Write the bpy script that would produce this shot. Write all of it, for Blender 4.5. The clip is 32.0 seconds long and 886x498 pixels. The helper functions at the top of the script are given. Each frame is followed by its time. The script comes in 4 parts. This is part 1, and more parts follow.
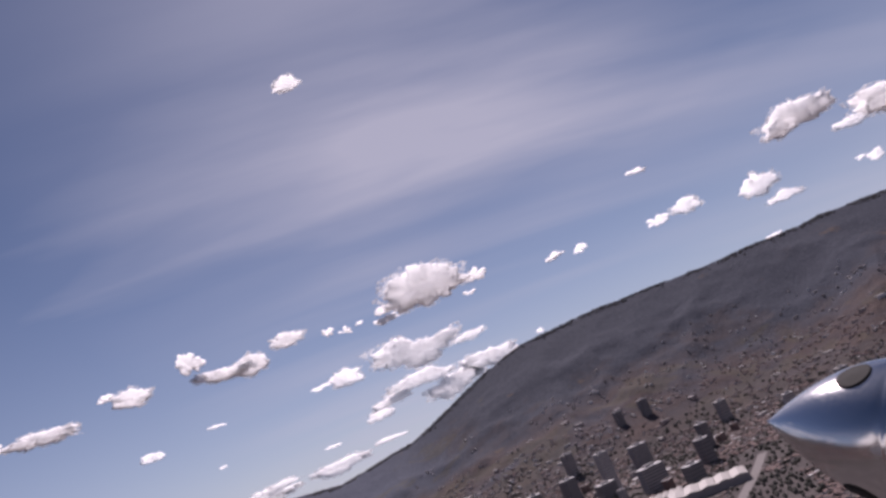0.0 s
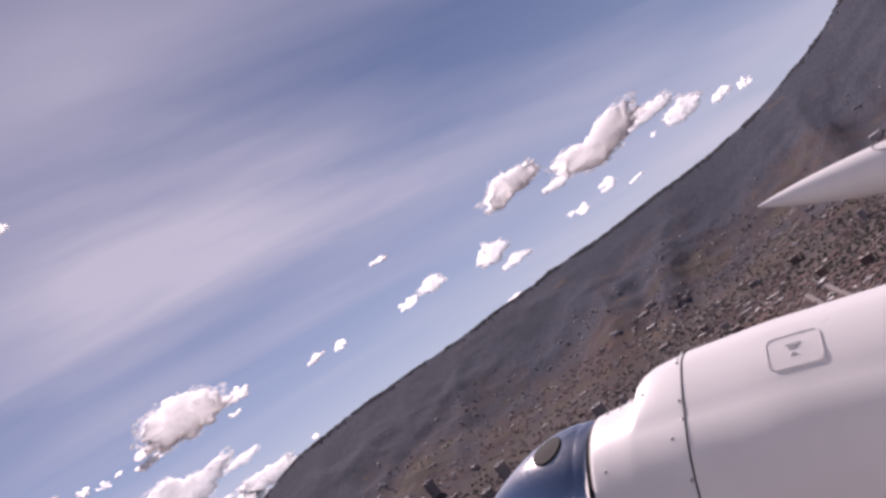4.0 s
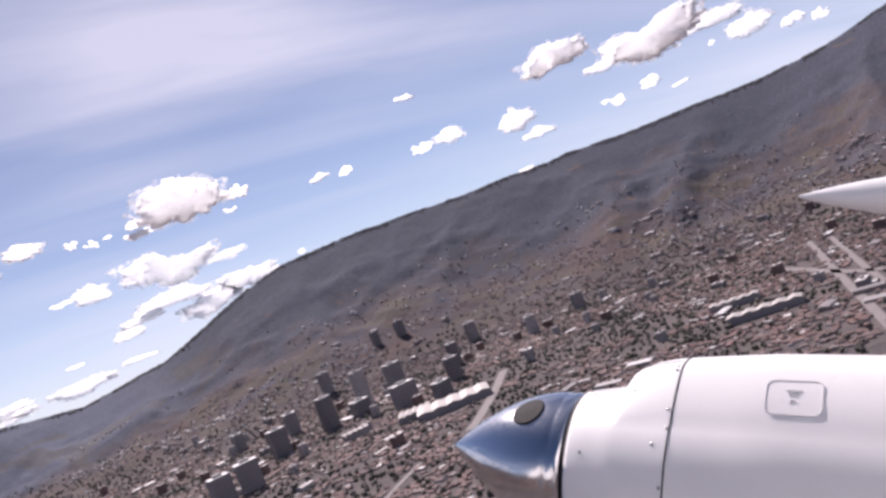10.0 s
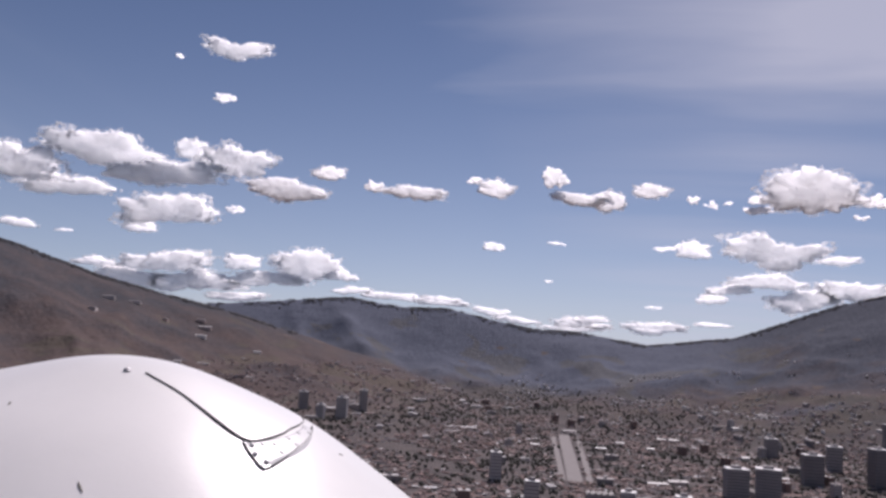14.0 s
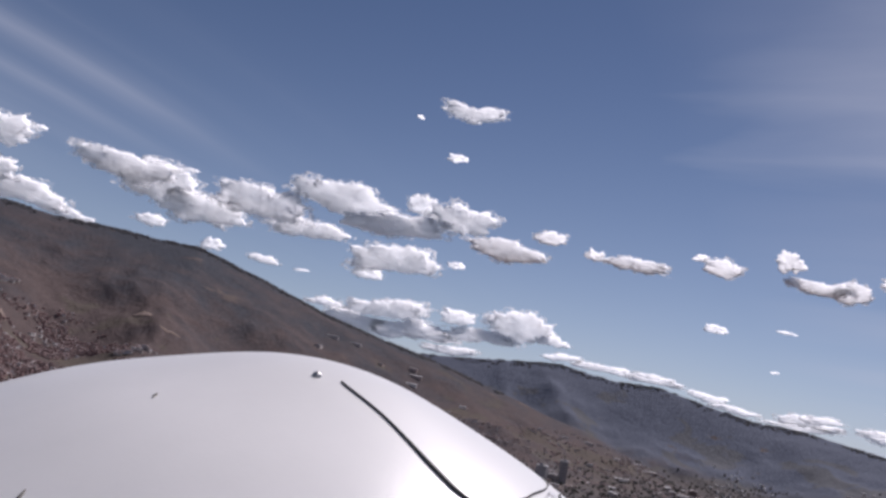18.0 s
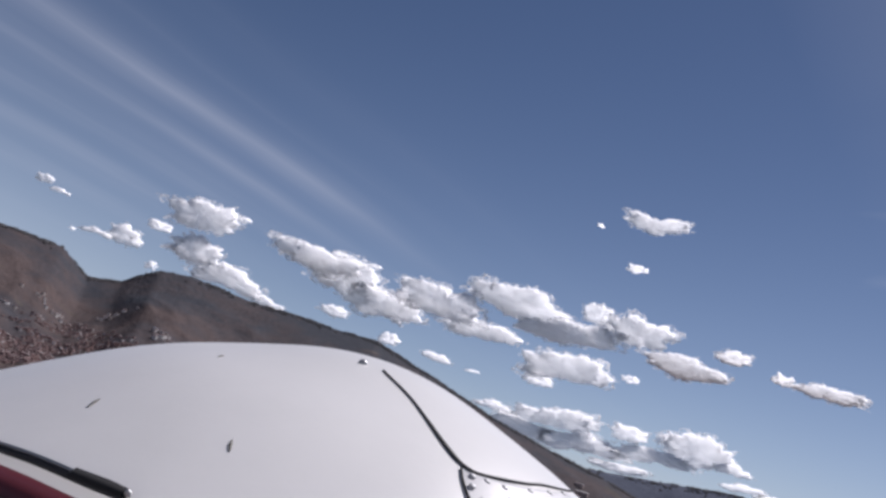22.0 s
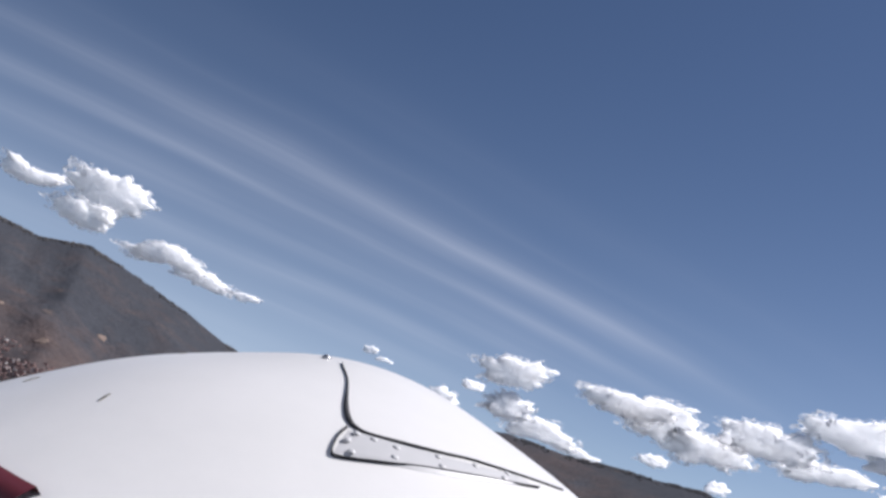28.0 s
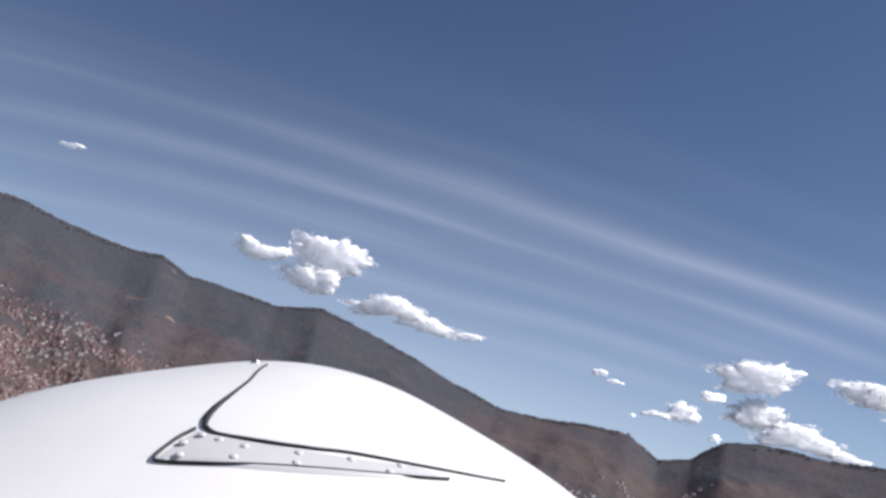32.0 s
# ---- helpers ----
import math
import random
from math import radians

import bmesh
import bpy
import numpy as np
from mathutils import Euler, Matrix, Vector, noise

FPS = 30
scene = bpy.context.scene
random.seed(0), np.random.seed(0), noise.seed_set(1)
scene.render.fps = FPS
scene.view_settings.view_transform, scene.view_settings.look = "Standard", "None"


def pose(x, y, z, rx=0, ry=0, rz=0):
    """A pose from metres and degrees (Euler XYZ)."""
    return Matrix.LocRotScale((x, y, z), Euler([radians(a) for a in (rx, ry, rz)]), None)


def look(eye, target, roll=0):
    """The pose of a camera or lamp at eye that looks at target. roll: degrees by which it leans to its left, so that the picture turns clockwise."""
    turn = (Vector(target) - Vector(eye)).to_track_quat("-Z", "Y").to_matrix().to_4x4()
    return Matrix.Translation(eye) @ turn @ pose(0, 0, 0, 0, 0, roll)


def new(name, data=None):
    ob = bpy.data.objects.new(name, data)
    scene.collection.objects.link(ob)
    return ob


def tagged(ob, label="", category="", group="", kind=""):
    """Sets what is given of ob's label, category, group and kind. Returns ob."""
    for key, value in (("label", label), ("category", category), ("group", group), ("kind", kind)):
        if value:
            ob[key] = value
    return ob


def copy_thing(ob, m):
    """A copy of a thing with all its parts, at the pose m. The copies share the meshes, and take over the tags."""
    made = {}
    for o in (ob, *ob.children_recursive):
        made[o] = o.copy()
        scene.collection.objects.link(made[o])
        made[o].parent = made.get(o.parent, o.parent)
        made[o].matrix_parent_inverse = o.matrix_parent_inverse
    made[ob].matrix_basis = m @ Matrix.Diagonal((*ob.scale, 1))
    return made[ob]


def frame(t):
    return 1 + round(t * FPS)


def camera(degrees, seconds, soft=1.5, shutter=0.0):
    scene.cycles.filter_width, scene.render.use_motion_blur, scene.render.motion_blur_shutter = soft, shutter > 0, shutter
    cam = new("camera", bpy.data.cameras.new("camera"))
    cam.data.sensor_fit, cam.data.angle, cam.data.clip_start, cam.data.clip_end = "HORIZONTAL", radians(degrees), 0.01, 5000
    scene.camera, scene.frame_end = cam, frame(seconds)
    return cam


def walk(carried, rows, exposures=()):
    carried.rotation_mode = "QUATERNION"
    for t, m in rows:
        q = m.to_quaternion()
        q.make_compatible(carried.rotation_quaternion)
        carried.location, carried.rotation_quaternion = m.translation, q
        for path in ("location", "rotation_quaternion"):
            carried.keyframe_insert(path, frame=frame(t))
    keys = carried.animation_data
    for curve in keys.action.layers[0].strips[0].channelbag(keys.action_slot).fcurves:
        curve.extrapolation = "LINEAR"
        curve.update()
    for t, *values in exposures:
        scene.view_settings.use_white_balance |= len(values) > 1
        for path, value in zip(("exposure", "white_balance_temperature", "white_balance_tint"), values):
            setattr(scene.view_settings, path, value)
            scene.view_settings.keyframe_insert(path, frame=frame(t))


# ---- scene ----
cam = camera(56.0, 32.0, soft=3.0)
PATH = [
    (0, pose(1.921, -1.769, 249.634, 103.70, 22.36, -8.49)),
    (0.5, pose(2.052, -1.837, 249.507, 105.50, 24.80, -7.79)),
    (1, pose(2.002, -1.784, 249.567, 102.03, 27.65, -17.00)),
    (1.5, pose(2.042, -1.741, 249.551, 102.07, 30.82, -20.45)),
    (2, pose(2.100, -1.729, 249.587, 102.16, 31.61, -24.47)),
    (2.5, pose(2.136, -1.718, 249.597, 102.74, 33.20, -24.70)),
    (4.5, pose(2.248, -1.784, 249.609, 102.24, 37.04, -24.80)),
    (5, pose(2.274, -1.808, 249.644, 101.42, 36.83, -25.91)),
    (5.5, pose(2.276, -1.823, 249.699, 100.01, 38.16, -26.89)),
    (6, pose(2.293, -1.827, 249.761, 98.76, 37.51, -27.88)),
    (6.5, pose(2.295, -1.794, 249.784, 97.36, 36.95, -27.80)),
    (7, pose(2.299, -1.779, 249.830, 96.12, 31.88, -27.40)),
    (7.5, pose(2.312, -1.789, 249.898, 93.87, 28.80, -27.33)),
    (8, pose(2.306, -1.794, 249.955, 92.59, 23.28, -25.89)),
    (8.5, pose(2.290, -1.821, 249.945, 91.96, 21.70, -23.84)),
    (9, pose(2.256, -1.831, 249.866, 91.45, 20.04, -23.71)),
    (9.5, pose(2.263, -1.814, 249.873, 92.24, 22.97, -24.45)),
    (10, pose(2.278, -1.801, 249.895, 91.63, 21.91, -26.12)),
    (10.5, pose(2.277, -1.792, 249.909, 90.92, 19.27, -26.90)),
    (11, pose(2.235, -1.821, 249.933, 88.47, 12.97, -23.19)),
    (11.5, pose(2.197, -1.895, 250.011, 88.59, 10.29, -18.72)),
    (12, pose(2.149, -1.982, 249.995, 88.94, 6.97, -12.91)),
    (12.5, pose(2.149, -1.974, 249.976, 89.09, 3.23, -6.56)),
    (13, pose(2.046, -2.199, 250.102, 91.20, 0.00, -0.00)),
    (13.5, pose(1.864, -2.078, 250.179, 94.36, -1.84, 6.25)),
    (14, pose(1.601, -1.595, 250.186, 96.31, -3.67, 12.11)),
    (14.5, pose(1.418, -1.303, 250.204, 96.96, -4.90, 18.13)),
    (15, pose(1.350, -1.134, 250.194, 94.76, -5.33, 22.32)),
    (15.5, pose(1.339, -1.111, 250.200, 94.47, -6.20, 23.36)),
    (17.5, pose(1.334, -1.125, 250.132, 97.94, -10.35, 25.72)),
    (18, pose(1.347, -1.122, 250.120, 98.96, -11.13, 26.18)),
    (18.5, pose(1.374, -1.098, 250.122, 99.26, -11.10, 27.46)),
    (19, pose(1.420, -1.070, 250.110, 99.75, -10.89, 29.61)),
    (19.5, pose(1.458, -1.057, 250.097, 100.25, -11.64, 31.51)),
    (20, pose(1.487, -1.070, 250.087, 101.00, -13.74, 33.11)),
    (20.5, pose(1.512, -1.092, 250.080, 101.63, -15.56, 34.55)),
    (21, pose(1.537, -1.098, 250.062, 102.05, -15.81, 35.73)),
    (21.5, pose(1.575, -1.114, 250.034, 102.68, -16.76, 36.48)),
    (22, pose(1.606, -1.109, 250.009, 103.39, -17.00, 37.56)),
    (22.5, pose(1.631, -1.086, 249.997, 104.30, -16.99, 38.69)),
    (23, pose(1.657, -1.070, 250.004, 104.33, -17.23, 40.30)),
    (23.5, pose(1.702, -1.057, 249.999, 103.88, -17.90, 42.21)),
    (24, pose(1.750, -1.016, 249.970, 104.36, -18.02, 44.22)),
    (24.5, pose(1.786, -0.961, 249.961, 105.33, -17.77, 46.56)),
    (25, pose(1.825, -0.894, 249.945, 106.08, -17.36, 49.47)),
    (25.5, pose(1.863, -0.840, 249.915, 107.18, -17.38, 51.68)),
    (27.5, pose(1.904, -0.676, 249.939, 107.22, -16.24, 57.78)),
    (28, pose(1.918, -0.623, 249.937, 107.09, -16.39, 59.83)),
    (28.5, pose(1.935, -0.554, 249.937, 107.12, -15.84, 62.34)),
    (29, pose(1.955, -0.489, 249.946, 106.98, -15.81, 65.02)),
    (29.5, pose(1.973, -0.447, 249.945, 106.92, -17.18, 67.71)),
    (30, pose(1.967, -0.417, 249.960, 107.06, -17.61, 70.12)),
    (30.5, pose(1.931, -0.387, 249.995, 106.67, -16.92, 71.49)),
    (31, pose(1.901, -0.333, 250.009, 105.51, -14.87, 72.70)),
    (31.5, pose(1.909, -0.249, 250.002, 105.06, -12.98, 74.38)),
    (32, pose(1.919, -0.177, 250.002, 104.91, -11.70, 76.59)),
]
walk(cam, PATH, [
    (0.0, -0.1, 6450, 31), (1.0, 0.05, 6600, 33), (2.0, 0.15, 6750, 36), (5.0, 0.19, 6750, 35), (8.0, 0.39, 6600, 28), (10.0, 0.6, 6480, 27), (11.0, 0.58, 6500, 27), (12.0, 0.64, 6450, 25),
    (13.0, 0.42, 6450, 24), (14.0, 0.0, 6300, 25), (15.0, -0.12, 6200, 24), (19.0, -0.14, 6130, 21), (24.0, 0.05, 6060, 17), (28.0, 0.28, 6060, 15), (32.0, 0.38, 6080, 15)])

# ---- light: afternoon sun high ahead of the valley, blue sky with thin cirrus ----
SUN_AZ, SUN_EL = 9.0, 49.0


def way(az, el=0.0):
    """Unit vector for a compass bearing (degrees clockwise from +y) and an elevation."""
    a, e = radians(az), radians(el)
    return Vector((math.sin(a) * math.cos(e), math.cos(a) * math.cos(e), math.sin(e)))


sun = new("sun", bpy.data.lights.new("sun", "SUN"))
sun.data.energy, sun.data.angle, sun.data.color = 5.0, radians(0.53), (1.0, 0.95, 0.88)
sun.matrix_world = look((0, 0, 600), Vector((0, 0, 600)) - way(SUN_AZ, SUN_EL))


class Nodes:
    """Short hand for building node trees."""

    def __init__(self, tree):
        self.tree = tree
        tree.nodes.clear()

    def add(self, kind, inputs=None, **settings):
        n = self.tree.nodes.new(kind)
        for k, v in settings.items():
            setattr(n, k, v)
        for k, v in (inputs or {}).items():
            if isinstance(v, bpy.types.NodeSocket):
                self.tree.links.new(v, n.inputs[k])
            else:
                n.inputs[k].default_value = v
        return n

    def math(self, op, a, b=0.0, clamp=False):
        return self.add("ShaderNodeMath", {0: a, 1: b}, operation=op, use_clamp=clamp).outputs[0]

    def ramp(self, fac, stops):
        n = self.add("ShaderNodeValToRGB", {"Fac": fac})
        e = n.color_ramp.elements
        while len(e) < len(stops):
            e.new(0.5)
        for el, (p, c) in zip(e, stops):
            el.position = p
            el.color = (*c, 1) if len(c) == 3 else c
        return n.outputs["Color"]

    def mix(self, fac, a, b, blend="MIX"):
        n = self.add("ShaderNodeMix", {"Factor": fac}, data_type="RGBA", blend_type=blend)
        for sock, v in ((n.inputs[6], a), (n.inputs[7], b)):
            if isinstance(v, bpy.types.NodeSocket):
                self.tree.links.new(v, sock)
            else:
                sock.default_value = (*v, 1)
        return n.outputs[2]

    def noise(self, vector, scale, detail=4.0, rough=0.55, distort=0.0):
        return self.add("ShaderNodeTexNoise", {"Vector": vector, "Scale": scale, "Detail": detail,
                                               "Roughness": rough, "Distortion": distort}).outputs["Fac"]


world = bpy.data.worlds.new("world")
scene.world = world
world.use_nodes = True
W = Nodes(world.node_tree)
sky = W.add("ShaderNodeTexSky", sky_type="NISHITA", sun_disc=False, sun_elevation=radians(SUN_EL),
            sun_rotation=radians(SUN_AZ), altitude=2600.0, air_density=1.0, dust_density=0.6, ozone_density=2.0)
co = W.add("ShaderNodeTexCoord").outputs["Generated"]
sep = W.add("ShaderNodeSeparateXYZ", {0: co})
up_z = W.math("ADD", W.math("MAXIMUM", sep.outputs["Z"], 0.0), 0.12)
flat = W.add("ShaderNodeCombineXYZ", {0: W.math("DIVIDE", sep.outputs["X"], up_z), 1: W.math("DIVIDE", sep.outputs["Y"], up_z)}).outputs[0]


def bands(turn, scale, seed):
    """Cirrus drawn out along one direction of the high cloud sheet."""
    m = W.add("ShaderNodeMapping", {"Vector": flat, "Location": (seed, seed * 0.7, 0), "Rotation": (0, 0, radians(turn)), "Scale": scale}).outputs[0]
    return W.noise(m, 1.0, 5.0, 0.45, 0.3)


streak = W.ramp(bands(3, (7.5, 0.35, 1), 5.1), [(0.32, (0.35, 0.35, 0.35)), (0.62, (1, 1, 1))])
along_y = W.math("MULTIPLY", W.ramp(bands(0, (1.9, 0.16, 1), 3.3), [(0.47, (0, 0, 0)), (0.74, (1, 1, 1))]), streak)
along_x = W.ramp(bands(8, (0.33, 1.5, 1), 1.9), [(0.36, (0, 0, 0)), (0.70, (1, 1, 1))])
fx = W.add("ShaderNodeSeparateXYZ", {0: flat}).outputs["X"]
fy = W.add("ShaderNodeSeparateXYZ", {0: flat}).outputs["Y"]
drift = W.math("ADD", fx, W.math("MULTIPLY", W.math("SUBTRACT", W.noise(flat, 0.7, 3.0, 0.5), 0.5), 0.35))


def ribbon_cloud(at, wide, amount):
    """One long soft cirrus band lying along the valley."""
    off = W.math("ABSOLUTE", W.math("SUBTRACT", drift, at))
    soft = W.math("POWER", W.math("SUBTRACT", 1.0, W.math("DIVIDE", off, wide, True)), 1.6)
    return W.math("MULTIPLY", W.math("MULTIPLY", soft, W.math("SUBTRACT", 2.6, fy, True)), amount)


long_bands = ribbon_cloud(-2.08, 0.2, 0.8)
for at, wide, amount in ((-2.34, 0.16, 0.5), (-2.62, 0.2, 0.65), (-2.98, 0.22, 0.6), (-3.4, 0.25, 0.45), (-1.86, 0.12, 0.22), (-1.6, 0.14, 0.14)):
    long_bands = W.math("ADD", long_bands, ribbon_cloud(at, wide, amount))
along_y = W.math("ADD", W.math("MULTIPLY", W.math("MULTIPLY", long_bands, streak), 0.9), W.math("MULTIPLY", along_y, 0.25))
side = W.math("DIVIDE", W.math("ADD", fx, 0.5), 0.9, True)
broad = W.ramp(W.noise(flat, 0.5, 2.0, 0.5), [(0.33, (0.25, 0.25, 0.25)), (0.62, (1, 1, 1))])
west = W.math("DIVIDE", W.math("ADD", fx, 1.25), -0.9, True)
veil = W.math("MULTIPLY", W.mix(side, W.math("MULTIPLY", along_y, W.math("MULTIPLY", west, 0.58)), along_x), broad)
squeezed = W.add("ShaderNodeVectorMath", {0: flat, 1: (0.5, 1.0, 1.0)}, operation="MULTIPLY").outputs[0]
away = W.add("ShaderNodeVectorMath", {0: squeezed, 1: (0.24, 2.02, 0.0)}, operation="DISTANCE").outputs["Value"]
ragged = W.math("ADD", away, W.math("MULTIPLY", W.math("SUBTRACT", bands(14, (1.2, 3.4, 1), 6.1), 0.5), 0.7))
sheet = W.math("MULTIPLY", W.math("DIVIDE", W.math("SUBTRACT", 0.52, ragged), 0.42, True), W.ramp(bands(14, (1.1, 3.2, 1), 7.7), [(0.32, (0.25, 0.25, 0.25)), (0.68, (1, 1, 1))]))
aloft = W.add("ShaderNodeVectorMath", {0: flat, 1: (0.5, 1.7, 0.0)}, operation="DISTANCE").outputs["Value"]
plume = W.math("MULTIPLY", W.math("DIVIDE", W.math("SUBTRACT", 0.9, aloft), 0.9, True), W.ramp(bands(24, (1.0, 3.4, 1), 2.4), [(0.40, (0, 0, 0)), (0.62, (1, 1, 1))]))
veil = W.math("ADD", veil, W.math("ADD", W.math("MULTIPLY", sheet, 0.62), W.math("MULTIPLY", plume, 0.34)), True)
cirrus = W.mix(W.math("MULTIPLY", veil, 0.8), sky.outputs["Color"], (9.0, 9.5, 10.7))
low = W.math("POWER", W.math("SUBTRACT", 1.0, W.math("MAXIMUM", sep.outputs["Z"], 0.0)), 6.0)
low_share = W.math("ADD", W.math("ADD", 0.5, W.math("MULTIPLY", W.math("DIVIDE", W.math("ADD", sep.outputs["X"], 0.6), 0.4, True), 0.16)),
                   W.math("MULTIPLY", W.math("DIVIDE", W.math("ADD", sep.outputs["X"], 0.8), -0.2, True), 0.42))
cirrus = W.mix(W.math("MULTIPLY", low, low_share), cirrus, (9.4, 10.8, 12.3))
bg = W.add("ShaderNodeBackground", {"Color": cirrus, "Strength": 0.055})
W.add("ShaderNodeOutputWorld", {"Surface": bg.outputs[0]})


# ---- materials ----
def material(name):
    m = bpy.data.materials.new(name)
    m.use_nodes = True
    return m, Nodes(m.node_tree)


def finish(n, colour, rough=0.6, metal=0.0, bump=None, strength=0.3, distance=0.01, **more):
    ins = {"Base Color": colour if isinstance(colour, bpy.types.NodeSocket) else (*colour, 1), "Roughness": rough, "Metallic": metal}
    ins.update(more)
    if bump is not None:
        ins["Normal"] = n.add("ShaderNodeBump", {"Height": bump, "Strength": strength, "Distance": distance}).outputs[0]
    p = n.add("ShaderNodeBsdfPrincipled", ins)
    n.add("ShaderNodeOutputMaterial", {"Surface": p.outputs[0]})


def place(n):
    return n.add("ShaderNodeNewGeometry").outputs["Position"]


def local(n):
    return n.add("ShaderNodeTexCoord").outputs["Object"]


def white_paint(name, clean, worn, gloss=0.22):
    m, n = material(name)
    v = local(n)
    dirt = n.noise(v, 3.5, 6.0, 0.6)
    speck = n.noise(v, 90.0, 2.0)
    c = n.mix(n.ramp(dirt, [(0.35, (0, 0, 0)), (0.75, (1, 1, 1))]), clean, worn)
    finish(n, c, n.math("ADD", n.math("MULTIPLY", dirt, 0.16), gloss), bump=speck, strength=0.02)
    return m


def chrome():
    m, n = material("polished_metal")
    s = n.noise(n.add("ShaderNodeMapping", {"Vector": local(n), "Scale": (4, 60, 60)}).outputs[0], 2.0, 3.0)
    finish(n, (0.66, 0.66, 0.67), n.math("ADD", n.math("MULTIPLY", s, 0.16), 0.08), 1.0, bump=s, strength=0.02)
    return m


def plain(name, colour, rough=0.5, metal=0.0, vary=0.15, scale=20.0):
    m, n = material(name)
    k = n.noise(local(n), scale, 4.0)
    dark = tuple(x * (1 - vary) for x in colour)
    finish(n, n.mix(k, dark, colour), rough, metal, bump=k, strength=0.05)
    return m


def terrain_mat():
    """Wooded and scrubby slopes with clearings above a mixed town floor; haze is painted in."""
    m, n = material("valley_ground")
    p = place(n)
    xyz = n.add("ShaderNodeSeparateXYZ", {0: p})
    big, mid, small = n.noise(p, 0.0022, 7.0, 0.62), n.noise(p, 0.011, 7.0, 0.68), n.noise(p, 0.07, 5.0, 0.65)
    crowns = n.add("ShaderNodeTexVoronoi", {"Vector": p, "Scale": 0.085, "Randomness": 1.0})
    crown = n.math("SUBTRACT", 1.0, n.math("MULTIPLY", crowns.outputs["Distance"], 1.1, True))
    tint = n.add("ShaderNodeSeparateColor", {0: crowns.outputs["Color"]}).outputs[0]
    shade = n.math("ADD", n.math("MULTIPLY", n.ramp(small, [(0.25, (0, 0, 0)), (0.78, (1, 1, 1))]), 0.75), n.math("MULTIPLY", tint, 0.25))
    # Backlit eastern woods: blue haze is put into the forest colour.
    east_hazy = n.mix(shade, (0.050, 0.055, 0.072), (0.092, 0.100, 0.124))
    # Sunlit western woods: same forest, darkened and less blue to offset the sun.
    west_dimmed = n.mix(shade, (0.043, 0.046, 0.054), (0.070, 0.073, 0.084))
    forest = n.mix(n.math("DIVIDE", n.math("ADD", xyz.outputs["X"], 1500.0), 1800.0, True), west_dimmed, east_hazy)
    # Aerial haze painted on the far ridge as a paler, bluer forest colour.
    far_haze = n.math("MULTIPLY", n.math("DIVIDE", n.math("SUBTRACT", xyz.outputs["Y"], 3250.0), 450.0, True), n.math("DIVIDE", n.math("SUBTRACT", 700.0, xyz.outputs["X"]), 500.0, True))
    forest = n.mix(far_haze, forest, n.mix(shade, (0.086, 0.096, 0.126), (0.126, 0.138, 0.176)))
    scrub = n.mix(shade, (0.070, 0.054, 0.052), (0.124, 0.096, 0.090))
    west = n.math("MULTIPLY", xyz.outputs["X"], -0.000018)
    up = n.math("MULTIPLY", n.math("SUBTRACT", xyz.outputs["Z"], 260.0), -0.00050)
    # Farther ground takes more of the bluish forest, in place of haze.
    near = n.math("MINIMUM", n.math("MULTIPLY", n.math("SUBTRACT", xyz.outputs["Y"], 2200.0), -0.00004), 0.025)
    near = n.math("SUBTRACT", near, n.math("MULTIPLY", far_haze, 0.2))
    mixed = n.math("ADD", n.math("MULTIPLY", big, 0.6), n.math("MULTIPLY", mid, 0.4))
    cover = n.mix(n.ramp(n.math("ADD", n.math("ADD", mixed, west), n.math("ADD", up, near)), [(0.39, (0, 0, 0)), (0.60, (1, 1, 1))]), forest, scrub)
    pasture = n.ramp(n.math("ADD", n.noise(p, 0.0045, 5.0, 0.6, 0.6), n.math("MULTIPLY", up, 1.2)), [(0.60, (0, 0, 0)), (0.635, (1, 1, 1))])
    cover = n.mix(n.math("MULTIPLY", pasture, 0.4), cover, n.mix(shade, (0.088, 0.080, 0.058), (0.135, 0.120, 0.088)))
    bare = n.ramp(n.math("MULTIPLY", n.noise(p, 0.006, 4.0, 0.55), n.math("ADD", mid, 0.45)), [(0.67, (0, 0, 0)), (0.72, (1, 1, 1))])
    cover = n.mix(bare, cover, (0.12, 0.098, 0.088))
    town = n.mix(n.ramp(mid, [(0.4, (0, 0, 0)), (0.6, (1, 1, 1))]), (0.084, 0.076, 0.076), (0.120, 0.105, 0.102))
    high = n.math("DIVIDE", n.math("ADD", xyz.outputs["Z"], n.math("MULTIPLY", n.math("SUBTRACT", mid, 0.5), 150.0)), 130.0)
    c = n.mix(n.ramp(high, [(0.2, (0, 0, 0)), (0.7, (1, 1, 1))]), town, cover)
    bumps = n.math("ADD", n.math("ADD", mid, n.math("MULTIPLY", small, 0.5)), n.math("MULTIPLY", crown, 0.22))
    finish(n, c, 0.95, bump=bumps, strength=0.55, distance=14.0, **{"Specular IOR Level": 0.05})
    return m


def island_mat(name, stops, rough=0.8, quarters=0.0):
    """Each piece its own colour; quarters: how far neighbours share one, as houses of a district do."""
    m, n = material(name)
    r = n.add("ShaderNodeNewGeometry").outputs["Random Per Island"]
    k = n.noise(place(n), 0.3, 3.0)
    c = n.ramp(r, stops)
    if quarters:
        shared = n.ramp(n.noise(place(n), 0.008, 3.0), [(0.35, stops[0][1]), (0.5, stops[1][1]), (0.65, stops[2][1])])
        c = n.mix(n.ramp(r, [(0.93, (quarters,) * 3), (0.95, (0.0,) * 3)]), c, shared)
    c = n.mix(n.math("MULTIPLY", k, 0.35), c, (0.08, 0.07, 0.06))
    finish(n, c, rough, **{"Specular IOR Level": 0.25})
    return m


